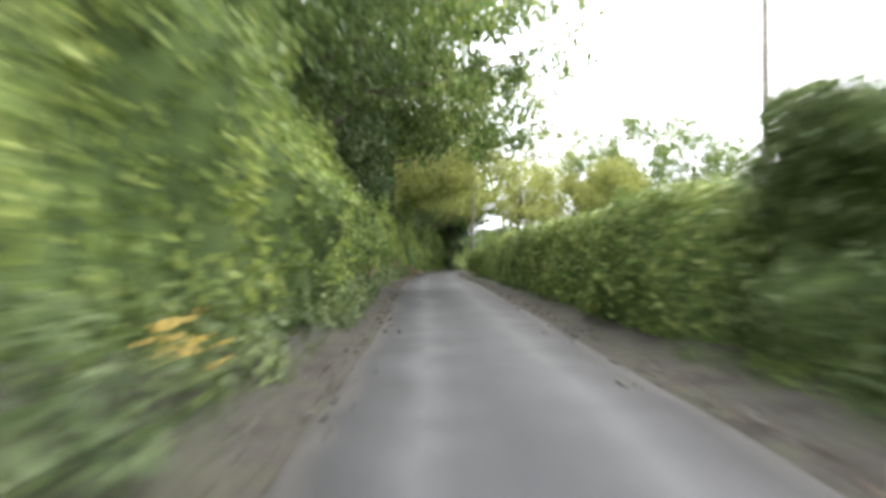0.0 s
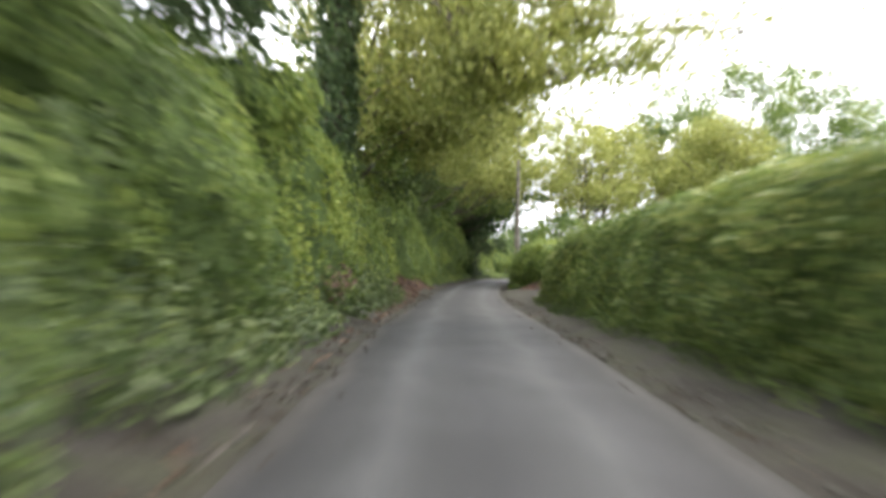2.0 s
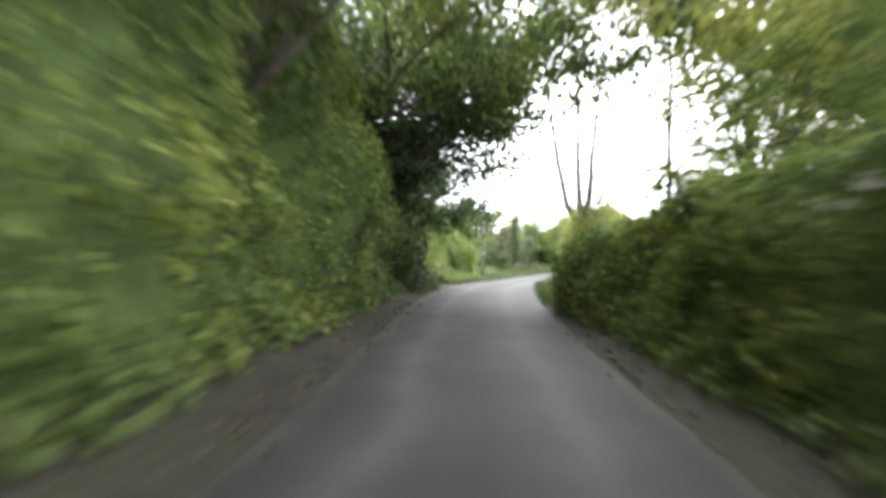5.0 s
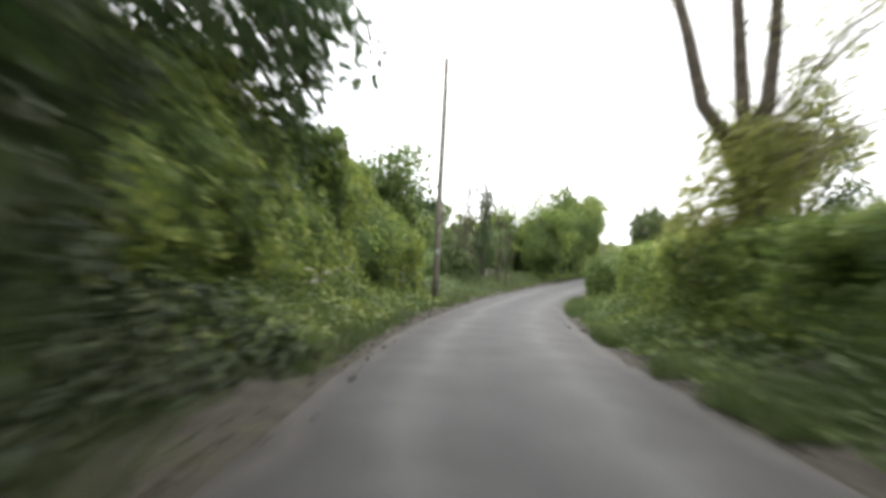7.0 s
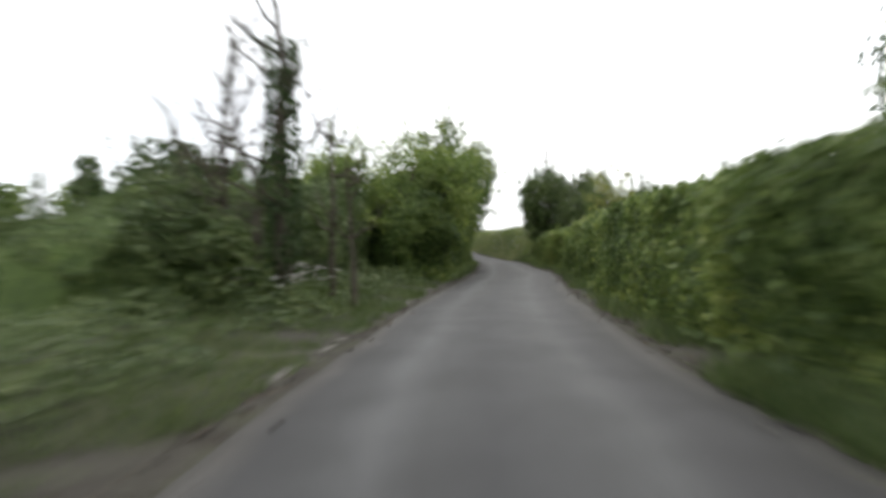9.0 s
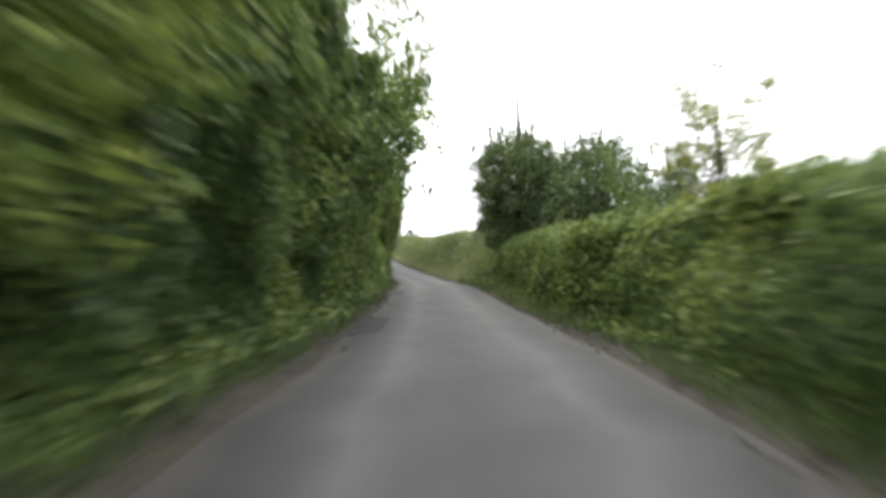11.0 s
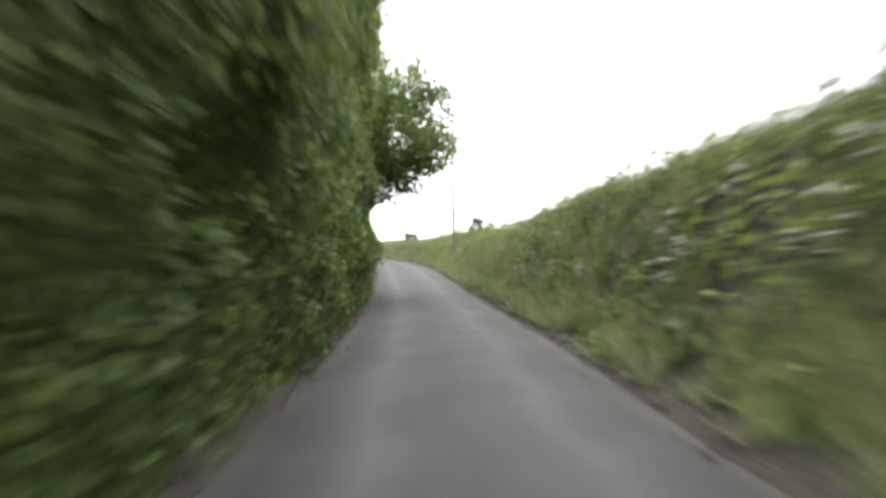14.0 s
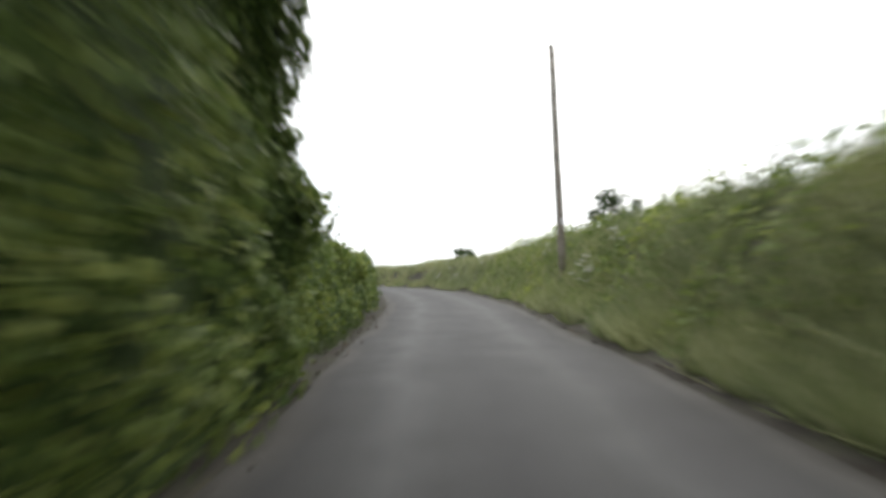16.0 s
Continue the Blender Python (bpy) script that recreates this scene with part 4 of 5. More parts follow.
def forked_tree(s_, l_):
    """One short ivy-covered trunk that splits into three long bare stems."""
    rng = np.random.default_rng(171)
    root = thing("forked_tree", at(s_, l_, float(bank(s_, l_)) - 0.1), "forked tree with three bare stems above an ivy-clad trunk", "tree")
    right = at(s_, 1.0)[:3] - at(s_, 0.0)[:3]
    right[2] = 0
    z = np.linspace(0, 1, 6)
    low = np.stack([0.05 * np.sin(z * 5), 0.04 * np.cos(z * 4), z * 3.0], 1)
    v, f = tube(low, 0.33 - 0.1 * z, 10)
    mesh_object("trunk", v, f, BARK, root, smooth=True)
    tips, wood = [], []
    for dx, h in ((-2.0, 11.5), (-0.3, 12.5), (0.8, 12.2)):
        t = np.linspace(0, 1, 8)
        stem = low[-1] + right * (dx * t ** 0.45)[:, None] + np.stack([t * 0, t * 0.4, t * (h - 3.0)], 1) - [0, 0, 0.25]
        stem[2:] += rng.normal(0, 0.07, (6, 3))
        v, f = tube(stem, 0.19 * (1 - 0.75 * t), 8)
        mesh_object("stem", v, f, BARK, root, smooth=True)
        for k in range(7):
            o = stem[rng.integers(2, 8)]
            d = rng.normal(0, 1, 3)
            d[2] = abs(d[2])
            w = o + d / np.linalg.norm(d) * np.linspace(0, rng.uniform(0.8, 2.0), 5)[:, None]
            w[1:] += rng.normal(0, 0.06, (4, 3))
            wood.append(tube(w, [0.03, 0.025, 0.018, 0.012, 0.006], 4))
            tips += [(w[-1], 34, 0.42), (w[3], 14, 0.3)]
    for k in range(58):
        a, h, r = rng.uniform(0, 6.28), rng.uniform(0.6, 3.3), rng.uniform(0.15, 1.2)
        tips.append((np.array([np.cos(a) * r, np.sin(a) * r, h + 0.3 * r]), 120, 0.45))
    for k in range(24):
        e = right * rng.choice([rng.uniform(0.8, 4.6), rng.uniform(-1.4, -0.5)], p=[0.85, 0.15]) + [0, rng.normal(0, 0.8), rng.uniform(2.2, 8.6)]
        q = np.linspace(0, 1, 8)[:, None]
        w = low[rng.integers(2, 6)] * (1 - q) + e * q
        w[:, 2] += np.sin(q[:, 0] * 3.14) * rng.uniform(0.2, 0.9)
        w[1:] += rng.normal(0, 0.1, (7, 3))
        wood.append(tube(w, np.linspace(0.034, 0.006, 8), 4))
        for m in (3, 5, 7):
            tips.append((w[m] + rng.normal(0, 0.2, 3), 44, 0.36))
    v, f = join(wood)
    tagged(mesh_object("branchwork", v, f, BARK_PALE, root), kind="stuff")
    parts = []
    for c, n, r in tips:
        e = rng.normal(0, 1, (n, 3))
        parts.append(leaves(c + e * r * 0.55, e + [0, 0, 0.5], 0.075, rng))
    v, f = join(parts)
    tagged(mesh_object("crown", v, f, LEAF_OLIVE, root), kind="stuff")


forked_tree(96.2, 5.1)
tree("hedge_tree", 80, 9.5, 12.0, 2.8, "dark open-crowned tree behind the ivy hedge", LEAF_MID, 165, 0.17, 0.2, clumps=150, per=75, size=0.085, clump_r=0.55, airy=0.42, limbs=26)
tree("hedge_tree", 80.5, 6.4, 14.0, 3.2, "tall slender tree with young yellow-green leaves over the hedge", LEAF_OLIVE, 166, 0.1, 0.5, clumps=170, per=80, size=0.085, clump_r=0.65, cl=5.0, airy=0.3, limbs=22)
tree("hedge_shrub", 64.5, 5.2, 4.3, 2.3, "light green bushy shrub rising from the ivy hedge", LEAF_BRIGHT, 161, 0.07, 0.05, clumps=110, per=80, size=0.085, stems=3, clump_r=0.6, airy=0.2, category="shrub")
tree("hedge_shrub", 70, 5.6, 4.0, 2.2, "light green bushy shrub rising from the ivy hedge", LEAF_BRIGHT, 162, 0.07, 0.05, clumps=100, per=80, size=0.085, stems=3, clump_r=0.6, airy=0.2, category="shrub")
tree("hedge_tree", 126.5, 13.6, 11.0, 3.3, "dark leafy tree behind the field hedge", LEAF_DARK, 172, 0.26, 0.02, clumps=300, per=100, size=0.11, clump_r=0.9, airy=0.18)
tree("hedge_tree", 122.2, 10.9, 13.5, 3.5, "thin tree with sparse hanging twigs over the hedge", LEAF_OLIVE, 177, 0.14, 0.5, clumps=150, per=40, size=0.075, clump_r=0.6, airy=0.5)
tree("hedge_tree", 150, 7.0, 6.8, 1.5, "sparse hedge tree with thin upright shoots", LEAF_OLIVE, 173, 0.12, 0.2, clumps=130, per=95, size=0.05, clump_r=0.36, airy=0.3, limbs=26, shoots=5)
tree("hedge_tree", 158, 7.8, 4.3, 2.2, "light green hedge tree with thin shoots", LEAF_MID, 174, 0.12, 0.1, clumps=110, per=60, size=0.075, clump_r=0.5, airy=0.3, shoots=16)
tree("hawthorn_tree", 168.6, 5.15, 7.4, 2.8, "dense hawthorn tree with upright shoots at the end of the hedge", LEAF_HAW, 175, 0.12, 0.0, clumps=640, per=105, size=0.085, clump_r=0.62, airy=0.04, shoots=40)
tree("hedge_tree", 163.2, 7.6, 5.7, 2.4, "leafy hedge tree beside the hawthorns", LEAF_HAW, 179, 0.14, 0.08, clumps=230, per=85, size=0.085, clump_r=0.55, airy=0.2, shoots=14)
tree("hawthorn_tree", 167.2, 8.3, 7.6, 2.1, "looser hawthorn tree with long shoots behind the hedge", LEAF_HAW, 176, 0.18, 0.1, clumps=250, per=90, size=0.085, clump_r=0.62, airy=0.25, shoots=26)
tree("hawthorn_tree", 165.5, 12.2, 5.7, 3.0, "looser hawthorn tree with long shoots behind the hedge", LEAF_HAW, 178, 0.18, 0.1, clumps=230, per=85, size=0.085, clump_r=0.62, airy=0.28, shoots=20)
# tall growth above the left hedges further on: station, offset, height, crown's middle, half width, clear share, leaves
for i, (s_, l_, h_, c_, r_, b_, m_) in enumerate([(138, -4.4, 5.9, -3.5, 2.7, 0.15, LEAF_BRIGHT), (144.5, -4.6, 8.0, -3.7, 2.9, 0.15, LEAF_MID), (152, -4.4, 8.8, -3.1, 3.0, 0.2, LEAF_MID), (160, -4.2, 9.3, -2.6, 3.3, 0.25, LEAF_BRIGHT),
                                                  (166.5, -5.0, 6.0, -4.8, 2.2, 0.2, LEAF_BRIGHT), (177.2, -3.9, 7.6, -3.5, 2.2, 0.3, LEAF_BRIGHT), (163, -4.4, 9.0, -3.3, 2.5, 0.42, LEAF_MID), (184.5, -3.9, 9.2, -3.5, 2.4, 0.4, LEAF_MID), (189, -3.7, 9.8, -3.3, 2.8, 0.4, LEAF_BRIGHT), (200.8, -3.2, 10.2, -1.1, 3.4, 0.36, LEAF_MID)]):
    tree("hedgerow_tree", s_, l_, h_, r_, "leafy hedgerow tree rising from the tall hedge", m_, 180 + i, 0.2, b_, clumps=400 if s_ > 195 else 160, per=92, size=0.095, clump_r=0.7, cl=c_, airy=0.2, limbs=9, shoots=8)
for s_, l_, h_, r_, k_ in ((134.5, -6.4, 5.2, 2.6, 187), (131.5, -8.6, 4.4, 2.4, 188), (137.5, -8.2, 6.0, 2.8, 189)):
    tree("hedge_shrub", s_, l_, h_, r_, "broad bushy shrub at the end of the tall hedge", LEAF_BRIGHT, k_, 0.1, 0.02, clumps=170, per=90, size=0.09, stems=3, clump_r=0.65, airy=0.12, category="shrub", shoots=8)


def snag(name, s_, l_, height, width, label, seed, ivy, boughs, tuft):
    """A bare stem with crooked, forking boughs; ivy in uneven bunches up to that share of its height; tuft: last leaves at a few ends."""
    rng = np.random.default_rng(seed)
    root = thing(name, at(s_, l_, float(bank(s_, l_)) - 0.1), label, "tree")
    z = np.linspace(0, 1, 14)
    stem = np.stack([np.cumsum(rng.normal(0, 0.012 * height, 14)) * z, np.cumsum(rng.normal(0, 0.012 * height, 14)) * z, z * height], 1)
    v, f = tube(stem, width * (1 - 0.88 * z) + 0.006, 7)
    mesh_object("trunk", v, f, BARK, root, smooth=True)
    ends = []
    for k in range(boughs):
        t = rng.uniform(0.25, 0.8)
        o = np.array([np.interp(t, z, stem[:, q]) for q in range(3)])
        a, ln = rng.uniform(0, 6.28), rng.uniform(0.5, 1.0) * (1.15 - t) * height * 0.36
        q = np.linspace(0, 1, 7)
        up = rng.uniform(0.5, 1.3)
        b = o + np.stack([np.cos(a) * q ** 0.8, np.sin(a) * q ** 0.8, up * q ** 1.3], 1) * ln
        b[1:] += rng.normal(0, 0.035 * ln, (6, 3))
        twigs = [tube(b, min(width * 0.32, 0.03) * (1 - 0.8 * q) + 0.01, 5)]
        for j in range(4):
            c = b[rng.integers(2, 7)]
            d = rng.normal(0, 1, 3)
            d[2] = abs(d[2]) + 0.5
            g = c + d / np.linalg.norm(d) * np.linspace(0, rng.uniform(0.25, 0.6) * ln, 4)[:, None]
            g[1:] += rng.normal(0, 0.02, (3, 3))
            twigs.append(tube(g, [0.014, 0.011, 0.009, 0.006], 4))
            ends.append(g[-1])
        v, f = join(twigs)
        mesh_object("bough", v, f, BARK, root, smooth=True)
    if ivy:
        n = int(height * 620 * ivy)
        t = rng.uniform(0.02, ivy, n)
        b = np.stack([np.interp(t, z, stem[:, k]) for k in range(3)], 1)
        a = rng.uniform(0, 6.28, n)
        d = np.stack([np.cos(a), np.sin(a), np.full(n, 0.15)], 1)
        bunch = vnoise(b * [1, 1, 1.5] + d * 0.6, 1.3, seed)
        keep = bunch > 0.32
        wide = width + 0.02 + 0.34 * np.clip(bunch - 0.35, 0, 1) * (1.15 - t) + rng.exponential(0.05, n)
        v, f = leaves((b + d * wide[:, None])[keep], d[keep], 0.075, rng, 0.8)
        tagged(mesh_object("ivy", v, f, LEAF_DARK, root), "dark ivy in bunches up the stem", kind="stuff")
    few = [e for e in ends if e[2] > height * 0.55]
    if tuft and few:
        parts = []
        for k in range(tuft):
            e = rng.normal(0, 1, (26, 3))
            parts.append(leaves(few[rng.integers(0, len(few))] + e * 0.14, e + [0, 0, 0.4], 0.055, rng))
        v, f = join(parts)
        tagged(mesh_object("tuft_leaves", v, f, LEAF_DARK, root), "small bunches of last leaves", kind="stuff")


snag("dead_tree", 122.2, -4.2, 7.6, 0.2, "dead trunk wrapped in bunches of dark ivy", 191, 0.8, 15, 4)
for s_, l_, h_, k_, n_ in ((121.8, -5.3, 6.0, 192, 12), (122.6, -5.9, 7.4, 193, 15), (122.3, -4.8, 4.6, 194, 8), (123.4, -3.5, 5.2, 195, 8), (124.2, -6.6, 4.6, 196, 8), (123.0, -2.9, 3.6, 197, 6)):
    snag("bare_sapling", s_, l_, h_, 0.075, "thin bare sapling with few leaves", k_, 0, n_, 2)
# uneven dark shrubs round the dead tree
for i, (s_, l_, h_, r_, m_) in enumerate([(123.5, -7.4, 3.1, 1.5, LEAF_DARK), (126, -5.8, 3.0, 1.6, LEAF_HAW), (128.5, -7.6, 3.5, 1.7, LEAF_HAW), (125.5, -9.6, 3.7, 2.0, LEAF_DARK), (121.0, -5.4, 1.9, 1.1, LEAF_HAW), (122.0, -9.4, 2.4, 1.5, LEAF_HAW)]):
    tree("scrub_shrub", s_, l_, h_, r_, "uneven dark shrub in the scrub by the dead tree", m_, 640 + i, 0.06, 0.02, clumps=90, per=70, size=0.08, stems=3, clump_r=0.45, airy=0.18, category="shrub", shoots=7)
# shrubs on the bank's crest
for i, (s_, l_, h_, r_) in enumerate([(217.8, 6.1, 1.5, 0.75), (176.4, 5.0, 1.5, 1.3), (174.6, 6.0, 1.5, 1.1), (178.4, 5.4, 1.2, 1.1), (240, 6.5, 1.3, 0.9)]):
    tree("crest_shrub", s_, l_, h_, r_, "small dark shrub on the crest of the bank", LEAF_DARK, 200 + i, 0.05, 0.02, clumps=60, per=55, size=0.065, clump_r=0.3, airy=0.15, category="shrub")


def far_tree(x, y, h, r, label, leaf, seed, conifer=False):
    """A tree in the fields, a long way off."""
    rng = np.random.default_rng(seed)
    j = int(((flat - [x, y]) ** 2).sum(1).argmin())
    root = thing("field_tree", (x, y, GZ[j] - 0.1), label, "tree")
    line = np.stack([np.zeros(6), np.zeros(6), np.linspace(0, h * 0.9, 6)], 1)
    v, f = tube(line, np.linspace(0.03, 0.006, 6) * h, 6)
    mesh_object("trunk", v, f, BARK, root, smooth=True)
    parts = []
    for k in range(46):
        t = rng.uniform(0.08, 1)
        rr = r * ((1 - t) ** 0.8 + 0.04) if conifer else r * np.sin(np.pi * (0.12 + 0.83 * t)) ** 0.6
        a = rng.uniform(0, 6.28)
        d = rng.uniform(0.4, 1)
        c = np.array([np.cos(a) * rr * d, np.sin(a) * rr * d, t * h])
        n = 40
        e = rng.normal(0, 1, (n, 3))
        e /= np.linalg.norm(e, axis=1)[:, None]
        parts.append(leaves(c + e * (0.2 * r + 0.2) * [1, 1, 0.7], e + [0, 0, 0.5], 0.06 * r + 0.12, rng))
    v, f = join(parts)
    tagged(mesh_object("crown", v, f, leaf, root), kind="stuff")


for i, (x, y, h, r, con, m_) in enumerate([(4, 160, 8.5, 2.4, True, LEAF_DARK), (9.5, 150, 8.0, 3.2, False, LEAF_DARK), (12.5, 152, 7.2, 2.6, False, LEAF_DARK), (-6, 165, 8, 2.2, True, LEAF_DARK), (-14, 215, 10, 4, False, LEAF_DARK),
                                           (-4, 225, 8, 5, False, LEAF_MID), (-30, 210, 9, 5, False, LEAF_DARK), (6, 240, 8, 5, False, LEAF_DARK), (-50, 190, 10, 6, False, LEAF_DARK), (-40, 230, 11, 6, False, LEAF_DARK),
                                           (14, 185, 9, 5, False, LEAF_DARK), (22, 200, 9, 5, False, LEAF_MID), (-20, 180, 6, 4, False, LEAF_MID), (2, 140, 4.5, 3, False, LEAF_MID), (-8, 145, 4, 3, False, LEAF_DARK)]):
    far_tree(x, y, h, r, "distant dark conifer across the field" if con else "distant round-crowned tree across the field", m_, 300 + i, con)


# ---- poles, kerbs, flowers ----
def pole(s_, l_, height, label, bracket=True):
    root = thing("utility_pole", at(s_, l_, float(bank(s_, l_)) - 0.2), label, "pole", "poles along the lane")
    z = np.linspace(0, height, 7)
    line = np.stack([0.01 * np.sin(z), 0.01 * np.cos(z * 0.7), z], 1)
    v, f = tube(line, np.linspace(0.13, 0.085, 7), 12)
    mesh_object("post", v, f, POLE_WOOD, root, smooth=True)
    v, f = tube([(0, 0, height - 0.02), (0, 0, height + 0.04)], [0.1, 0.06], 12)
    mesh_object("cap", v, f, STEEL, root)
    if bracket:
        for dz, ln in ((0.35, 0.16), (2.6, 0.12)):
            v, f = tube([(0.06, 0, height - dz), (0.06 + ln, 0, height - dz), (0.06 + ln, 0, height - dz + 0.12)], [0.018, 0.018, 0.03], 6)
            mesh_object("insulator_bracket", v, f, STEEL, root)
    bm = bmesh.new()
    bmesh.ops.create_cube(bm, size=1, matrix=Matrix.Translation((0.0, -0.135, 2.2)) @ Matrix.Diagonal((0.14, 0.012, 0.2, 1)))
    bmesh.ops.bevel(bm, geom=bm.edges[:], offset=0.003, segments=1, affect="EDGES")
    part("sign_plate", bm, STEEL, root, "small pale metal plate")
    return root


pole(12.5, 6.5, 8.5, "grey wooden utility pole behind a garden shrub")
pole(60.3, 2.62, 8.7, "weathered wooden utility pole in the ivy hedge")
pole(108.4, -2.65, 9.8, "weathered wooden utility pole on the grass verge")
pole(171.6, 5.6, 9.2, "thin utility pole behind the hawthorn tree")
pole(217, 4.0, 8.0, "weathered utility pole on the open bank")


def kerb(s0, s1, side, off, proud, label, material, gaps):
    root = thing("kerb", at(s0, float(edge(s0, side)) + side * off, 0), label, "kerb", kind="structure")
    org = np.array(root.location)
    rng = np.random.default_rng(int(s0))
    bm = bmesh.new()
    bmesh.ops.create_cube(bm, size=1, matrix=Matrix.Diagonal((0.13, 0.89, 0.22, 1)))
    bmesh.ops.bevel(bm, geom=bm.edges[:], offset=0.018, segments=1, affect="EDGES")
    me = bpy.data.meshes.new("kerb_stone")
    bm.to_mesh(me)
    bm.free()
    me.materials.append(material)
    s_ = s0
    while s_ < s1:
        if rng.uniform() < gaps:
            s_ += 0.91
            continue
        ob = new("kerb_stone", me)
        ob.parent = root
        a = at(s_, float(edge(s_, side)) + side * off, proud - 0.11 + rng.normal(0, 0.008))
        b = at(s_ + 0.5, float(edge(s_ + 0.5, side)) + side * off)
        ob.location = a - org
        ob.rotation_euler = (rng.normal(0, 0.02), rng.normal(0, 0.04), math.atan2(-(b - a)[0], (b - a)[1]) + rng.normal(0, 0.01))
        s_ += 0.91


kerb(113.5, 126, -1, 0.22, 0.045, "low worn concrete kerb along the grass verge", STONE, 0.25)
kerb(28, 61, -1, 0.12, 0.012, "dirty flush concrete edging along the lane", DIRTY_STONE, 0.06)


def parsley(seed):
    """One flowering plant: stems, feathery leaves and flat white heads."""
    rng = np.random.default_rng(seed)
    root = thing("cow_parsley", (0, 0, -50), "white-flowering cow parsley on the verge", "flower", "white flowers along the lane")
    stems, lf = [], []
    for k in range(6):
        a, r, h = rng.uniform(0, 6.28), rng.uniform(0.05, 0.3), rng.uniform(0.55, 0.95)
        tip = np.array([np.cos(a) * r, np.sin(a) * r, h])
        stems.append(tube([(0, 0, 0), tip * [0.3, 0.3, 0.5], tip], [0.007, 0.005, 0.003], 4))
        n = 55
        q = rng.normal(0, 1, (n, 2))
        q /= np.linalg.norm(q, axis=1)[:, None]
        q *= (np.sqrt(rng.uniform(0, 1, n)) * rng.uniform(0.05, 0.09))[:, None]
        p = np.stack([tip[0] + q[:, 0], tip[1] + q[:, 1], tip[2] + 0.02 - (q ** 2).sum(1) * 3 + rng.normal(0, 0.006, n)], 1)
        v, f = leaves(p, np.tile([0, 0, 1.0], (n, 1)), 0.017, rng, 0, 1.1)
        mesh_object("flower_head", v, f, PETAL, root)
        p = rng.normal(0, 1, (26, 3)) * [0.14, 0.14, 0.1] + [tip[0] * 0.7, tip[1] * 0.7, h * 0.35]
        lf.append(leaves(p, np.tile([0, 0, 1.0], (26, 1)), 0.045, rng))
    v, f = join(stems)
    mesh_object("stem", v, f, GRASS, root)
    v, f = join(lf)
    tagged(mesh_object("leaf_mass", v, f, LEAF_MID, root), kind="stuff")
    return root


kinds = [parsley(400 + k) for k in range(3)]
rng = np.random.default_rng(410)
spots = []
for s0, s1, side, l0, l1, n in ((96, 109, -1, 1.4, 2.8, 10), (120, 123.5, -1, 1.5, 2.6, 9), (126, 129, -1, 5.2, 6.4, 5), (136, 178, -1, 0.8, 1.6, 14), (173, 214, 1, 0.9, 4.6, 80), (190, 226, 1, 2.6, 4.8, 40), (214, 240, 1, 0.6, 4.0, 20), (140, 156, -1, 0.9, 1.6, 4)):
    for k in range(n):
        s_ = rng.uniform(s0, s1)
        spots.append((s_, float(edge(s_, side)) + side * rng.uniform(l0, l1)))
for k, (s_, l_) in enumerate(spots):
    p_ = at(s_, l_, float(bank(s_, l_)) - 0.03)
    m_ = pose(*p_, 0, 0, rng.uniform(0, 360))
    if k < 3:
        kinds[k].matrix_basis = m_
    else:
        copy_thing(kinds[k % 3], m_).scale = (1, 1, 1)

# white blossom in flat bunches on the outer twigs of the hedge by the recess
for s0, s1, l0, l1, h0, h1, n in ((44, 58, 4.7, 5.6, 1.5, 2.3, 34), (57, 66, 3.0, 3.8, 1.5, 2.1, 14)):
    rng = np.random.default_rng(int(s0))
    org = at((s0 + s1) / 2, (l0 + l1) / 2, 1.0)
    parts = []
    for k in range(n):
        u = rng.uniform()
        c = at(rng.uniform(s0, s1), l0 + (l1 - l0) * u - 0.15, h0 + (h1 - h0) * u + rng.uniform(0.1, 0.3)) - org
        q = rng.normal(0, 1, (36, 3)) * [0.09, 0.09, 0.03]
        parts.append(leaves(c + q, np.tile([-0.4, -0.3, 0.8], (36, 1)), 0.03, rng, 0, 1.1))
    v, f = join(parts)
    ob = mesh_object("white_blossom", v, f, PETAL)
    ob.location = org
    tagged(ob, "flat white blossom bunches on the loose hedge", "flowers", kind="stuff")

# a clump of yellow flowers in the first hedge
q = rng.normal(0, 1, (36, 3)) * [0.12, 0.2, 0.1]
org = at(4.5, -1.85, 0.68)
v, f = leaves(q, np.tile([0.7, -0.5, 0.5], (36, 1)), 0.045, rng, 0, 1.2)
ob = mesh_object("yellow_flowers", v, f, PETAL_YELLOW)
ob.location = org
tagged(ob, "small yellow flowers in the hedge bank", "flowers", kind="stuff")


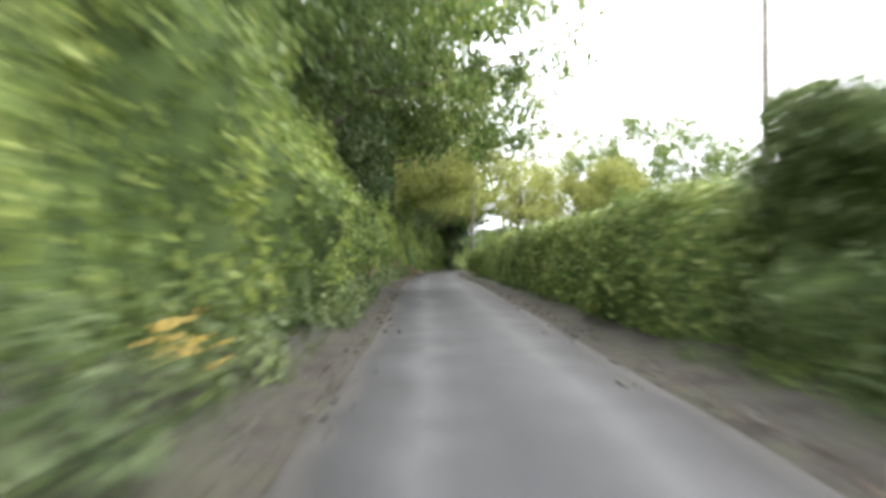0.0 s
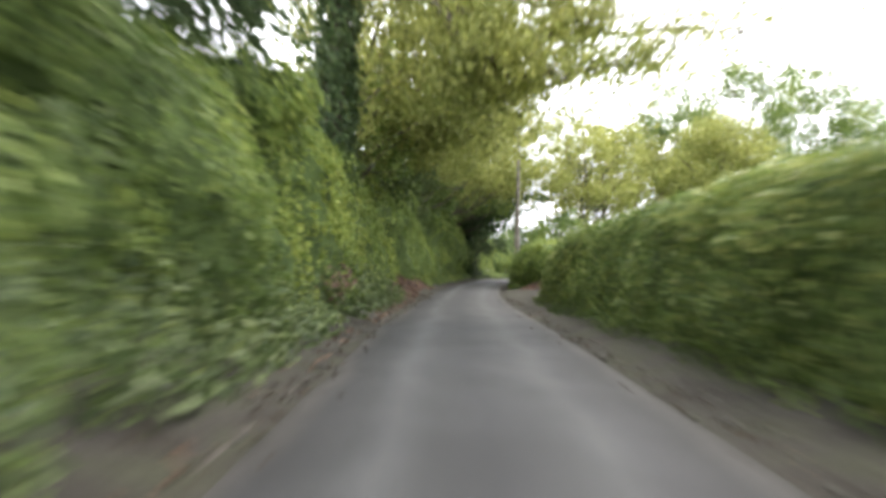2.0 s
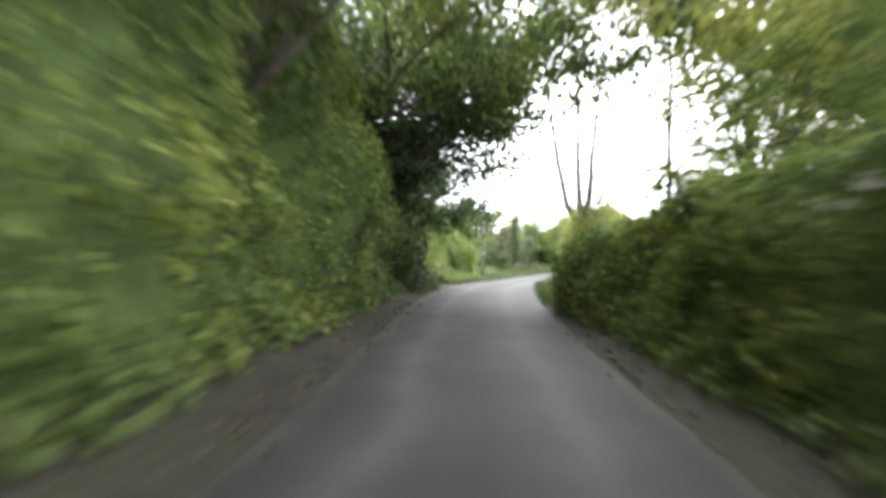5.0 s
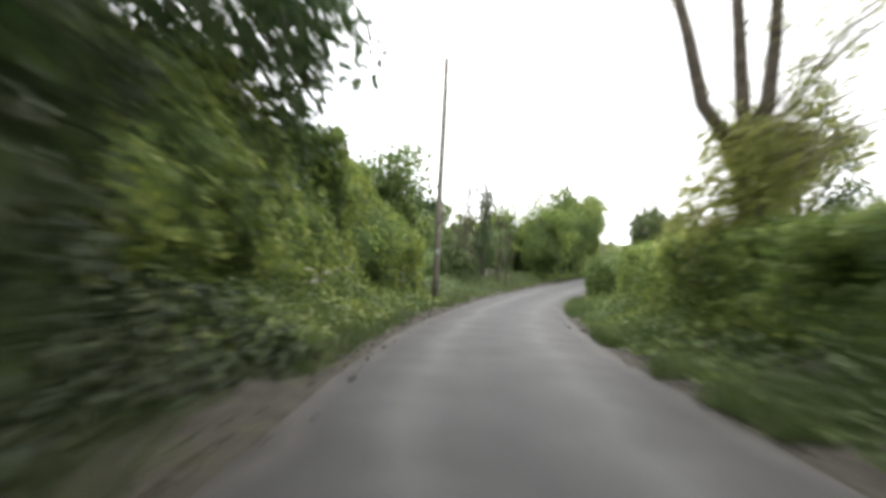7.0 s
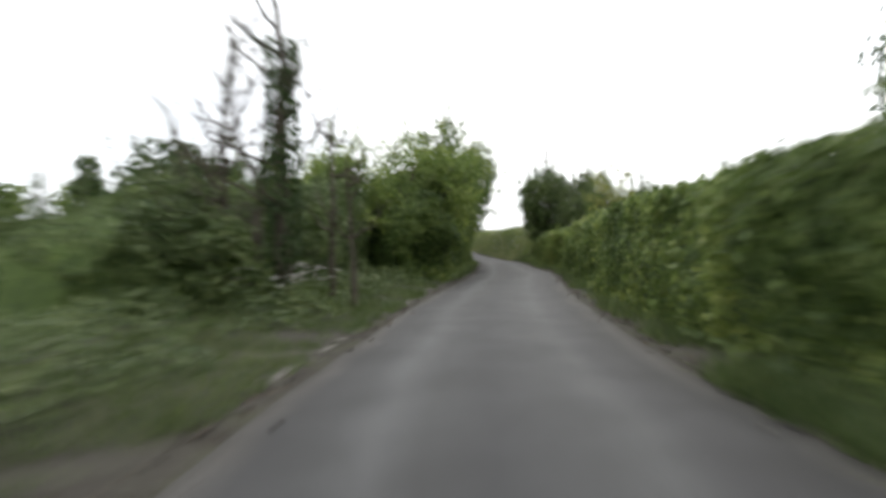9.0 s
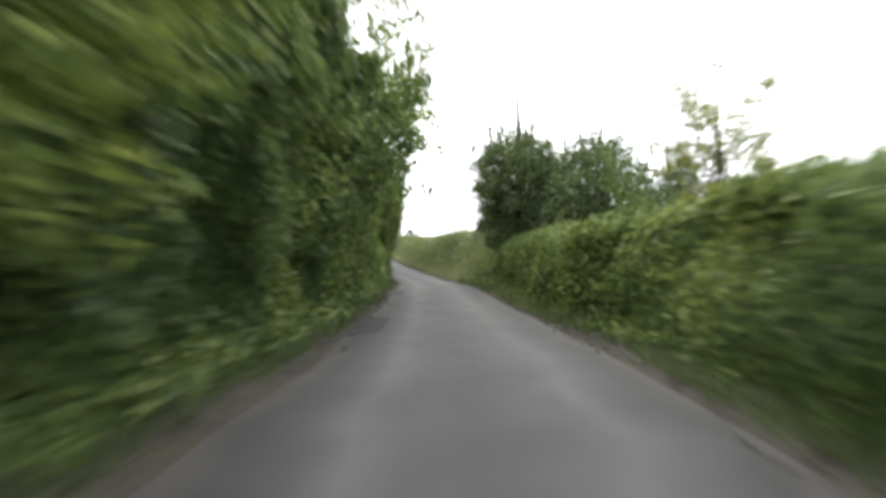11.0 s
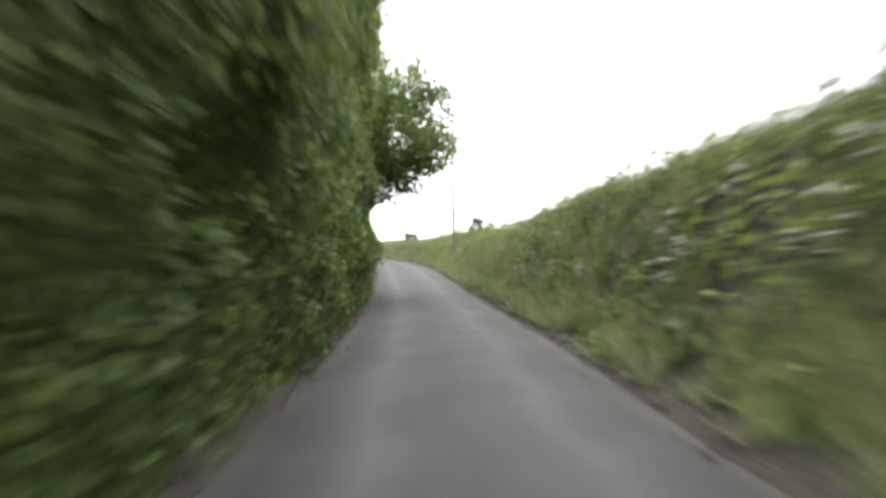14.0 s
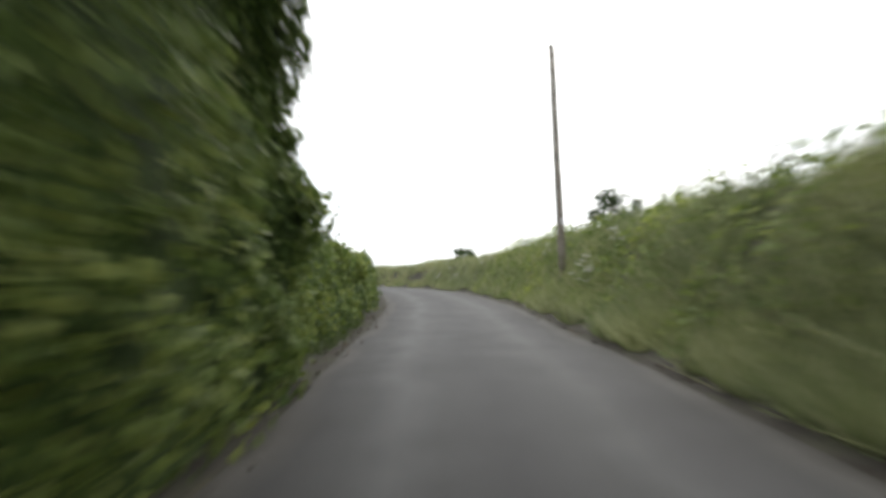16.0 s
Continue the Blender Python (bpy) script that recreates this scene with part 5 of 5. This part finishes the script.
# ---- worn edges of the lane ----
for side, seed in ((-1, 501), (1, 502)):
    rng = np.random.default_rng(seed)
    n = 4200
    s_ = rng.uniform(-6, 222, n)
    l_ = edge(s_, side) + side * rng.normal(0.12, 0.2, n)
    keep = vnoise(np.stack([s_, l_, s_ * 0], 1), 0.8, seed) > 0.42
    s_, l_ = s_[keep], l_[keep]
    org = at(100, 0, 0)
    v, f = leaves(at(s_, l_, bank(s_, l_) + 0.035) - org, np.tile([0, 0, 1.0], (len(s_), 1)), 0.04, rng)
    ob = mesh_object("leaf_litter", v, f, LITTER_DARK)
    ob.location = org
    tagged(ob, "dead leaves and twigs along the lane's edge", "leaves", kind="stuff")
    parts = []
    for k in range(900):
        s0 = rng.uniform(-4, 215)
        c = at(s0, float(edge(s0, side)) + side * rng.normal(0.15, 0.22), 0.03) - org
        r = rng.uniform(0.015, 0.05)
        d = rng.normal(0, 1, (6, 3)) * 0.15
        v = (np.array([(1, 0, 0), (-1, 0, 0), (0, 1, 0), (0, -1, 0), (0, 0, 0.7), (0, 0, -0.7)]) + d) * r + c
        parts.append((v, np.array([(0, 2, 4), (2, 1, 4), (1, 3, 4), (3, 0, 4), (2, 0, 5), (1, 2, 5), (3, 1, 5), (0, 3, 5)])))
    v, f = join(parts)
    ob = mesh_object("loose_stones", v, f, STONE)
    ob.location = org
    tagged(ob, "small loose stones along the lane's edge", "stones", kind="stuff")

PATCH = rough_material("dark_asphalt_repair", [(0.3, (0.041, 0.041, 0.042)), (0.7, (0.056, 0.056, 0.057))], 30.0, bump=0.4, bump_scale=90, second=(1.5, [(0.3, (0.85, 0.85, 0.85)), (0.7, (1.1, 1.1, 1.1))]))


def lane_height(s, l):
    """Height of the crowned surface at that offset."""
    u = (l - edge(s, -1) + 0.15) / (edge(s, 1) - edge(s, -1) + 0.3)
    return 0.05 * (1 - (2 * u - 1) ** 2) - 0.02


def repair(s0, s1, la, lb, label, seed):
    """A thin repair laid into the lane, with a ragged outline."""
    a, b = np.linspace(s0, s1, 24), np.linspace(0, 1, 9)
    A, B = np.repeat(a, 9), np.tile(b, 24)
    rag = (vnoise(np.stack([A, A * 0, A * 0], 1), 0.9, seed) - 0.5) * 0.1
    end = np.clip(np.minimum(A - s0, s1 - A) / 0.25, 0.5, 1)
    L = la + (lb + rag - la) * B * end
    tagged(mesh_object("road_repair", at(A, L, lane_height(A, L) + 0.006), grid_faces(24, 9), PATCH), label, "road", kind="structure")


repair(53.2, 61.8, -1.4, -0.75, "dark asphalt repair along the lane's edge", 71)
repair(145.5, 149.5, -1.85, -1.25, "dark asphalt repair beside the verge", 72)
repair(159.2, 161.6, -1.85, -1.35, "small dark asphalt repair beside the verge", 73)

# ---- a low building far across the field ----
j = int(((flat - [-6.0, 178.0]) ** 2).sum(1).argmin())
house = thing("bungalow", (-6.0, 178.0, GZ[j] - 0.2), "low grey-roofed building far across the field", "house")
WALL = rough_material("pale_plaster", [(0.3, (0.42, 0.40, 0.36)), (0.7, (0.58, 0.56, 0.52))], 3.0, bump=0.2)
SLATE = rough_material("grey_roof_tiles", [(0.3, (0.16, 0.16, 0.165)), (0.7, (0.3, 0.3, 0.31))], 4.0, bump=0.6)
GLASS_DARK = rough_material("dark_window_glass", [(0.3, (0.02, 0.022, 0.025)), (0.7, (0.05, 0.055, 0.06))], 2.0, rough=0.1, bump=0.0)
bm = bmesh.new()
bmesh.ops.create_cube(bm, size=1, matrix=Matrix.Translation((0, 0, 1.3)) @ Matrix.Diagonal((11, 6, 2.6, 1)))
part("wall", bm, WALL, house)
bm = bmesh.new()
pts = [bm.verts.new(p) for p in ((-5.9, -3.5, 2.5), (5.9, -3.5, 2.5), (5.9, 3.5, 2.5), (-5.9, 3.5, 2.5), (-5.9, 0, 4.4), (5.9, 0, 4.4))]
for q in ((0, 1, 5, 4), (2, 3, 4, 5), (0, 4, 3), (1, 2, 5), (3, 2, 1, 0)):
    bm.faces.new([pts[k] for k in q])
part("roof", bm, SLATE, house)
for x in (-3.4, 0.2, 3.4):
    bm = bmesh.new()
    bmesh.ops.create_cube(bm, size=1, matrix=Matrix.Translation((x, -3.03, 1.5)) @ Matrix.Diagonal((1.5, 0.12, 1.1, 1)))
    part("window", bm, GLASS_DARK, house)

CHALK = rough_material("pale_dried_mud", [(0.3, (0.09, 0.086, 0.076)), (0.7, (0.18, 0.17, 0.15))], 9.0, bump=0.5)
A, B = np.repeat(np.linspace(157.2, 157.7, 12), 5), np.tile(np.linspace(0, 1, 5), 12)
ob = mesh_object("dried_mud", at(A, -1.62 + B * 0.2 * np.sin((A - 157.2) * 6.28), lane_height(A, -1.5) + 0.007), grid_faces(12, 5), CHALK)
tagged(ob, "pale splash of dried mud on the lane", "mud", kind="structure")

# withered fronds in the first hedge bank
for k, (s_, h_) in enumerate(((20.6, 0.8), (37.0, 0.9))):
    rng = np.random.default_rng(520 + k)
    q = rng.normal(0, 1, (110, 3)) * [0.16, 0.35, 0.16]
    v, f = leaves(q, np.tile([0.7, -0.4, 0.5], (110, 1)), 0.07, rng, 0.4)
    ob = mesh_object("withered_fern", v, f, LITTER)
    ob.location = at(s_, -2.3, h_)
    tagged(ob, "withered brown fern fronds in the hedge bank", "fern", kind="stuff")
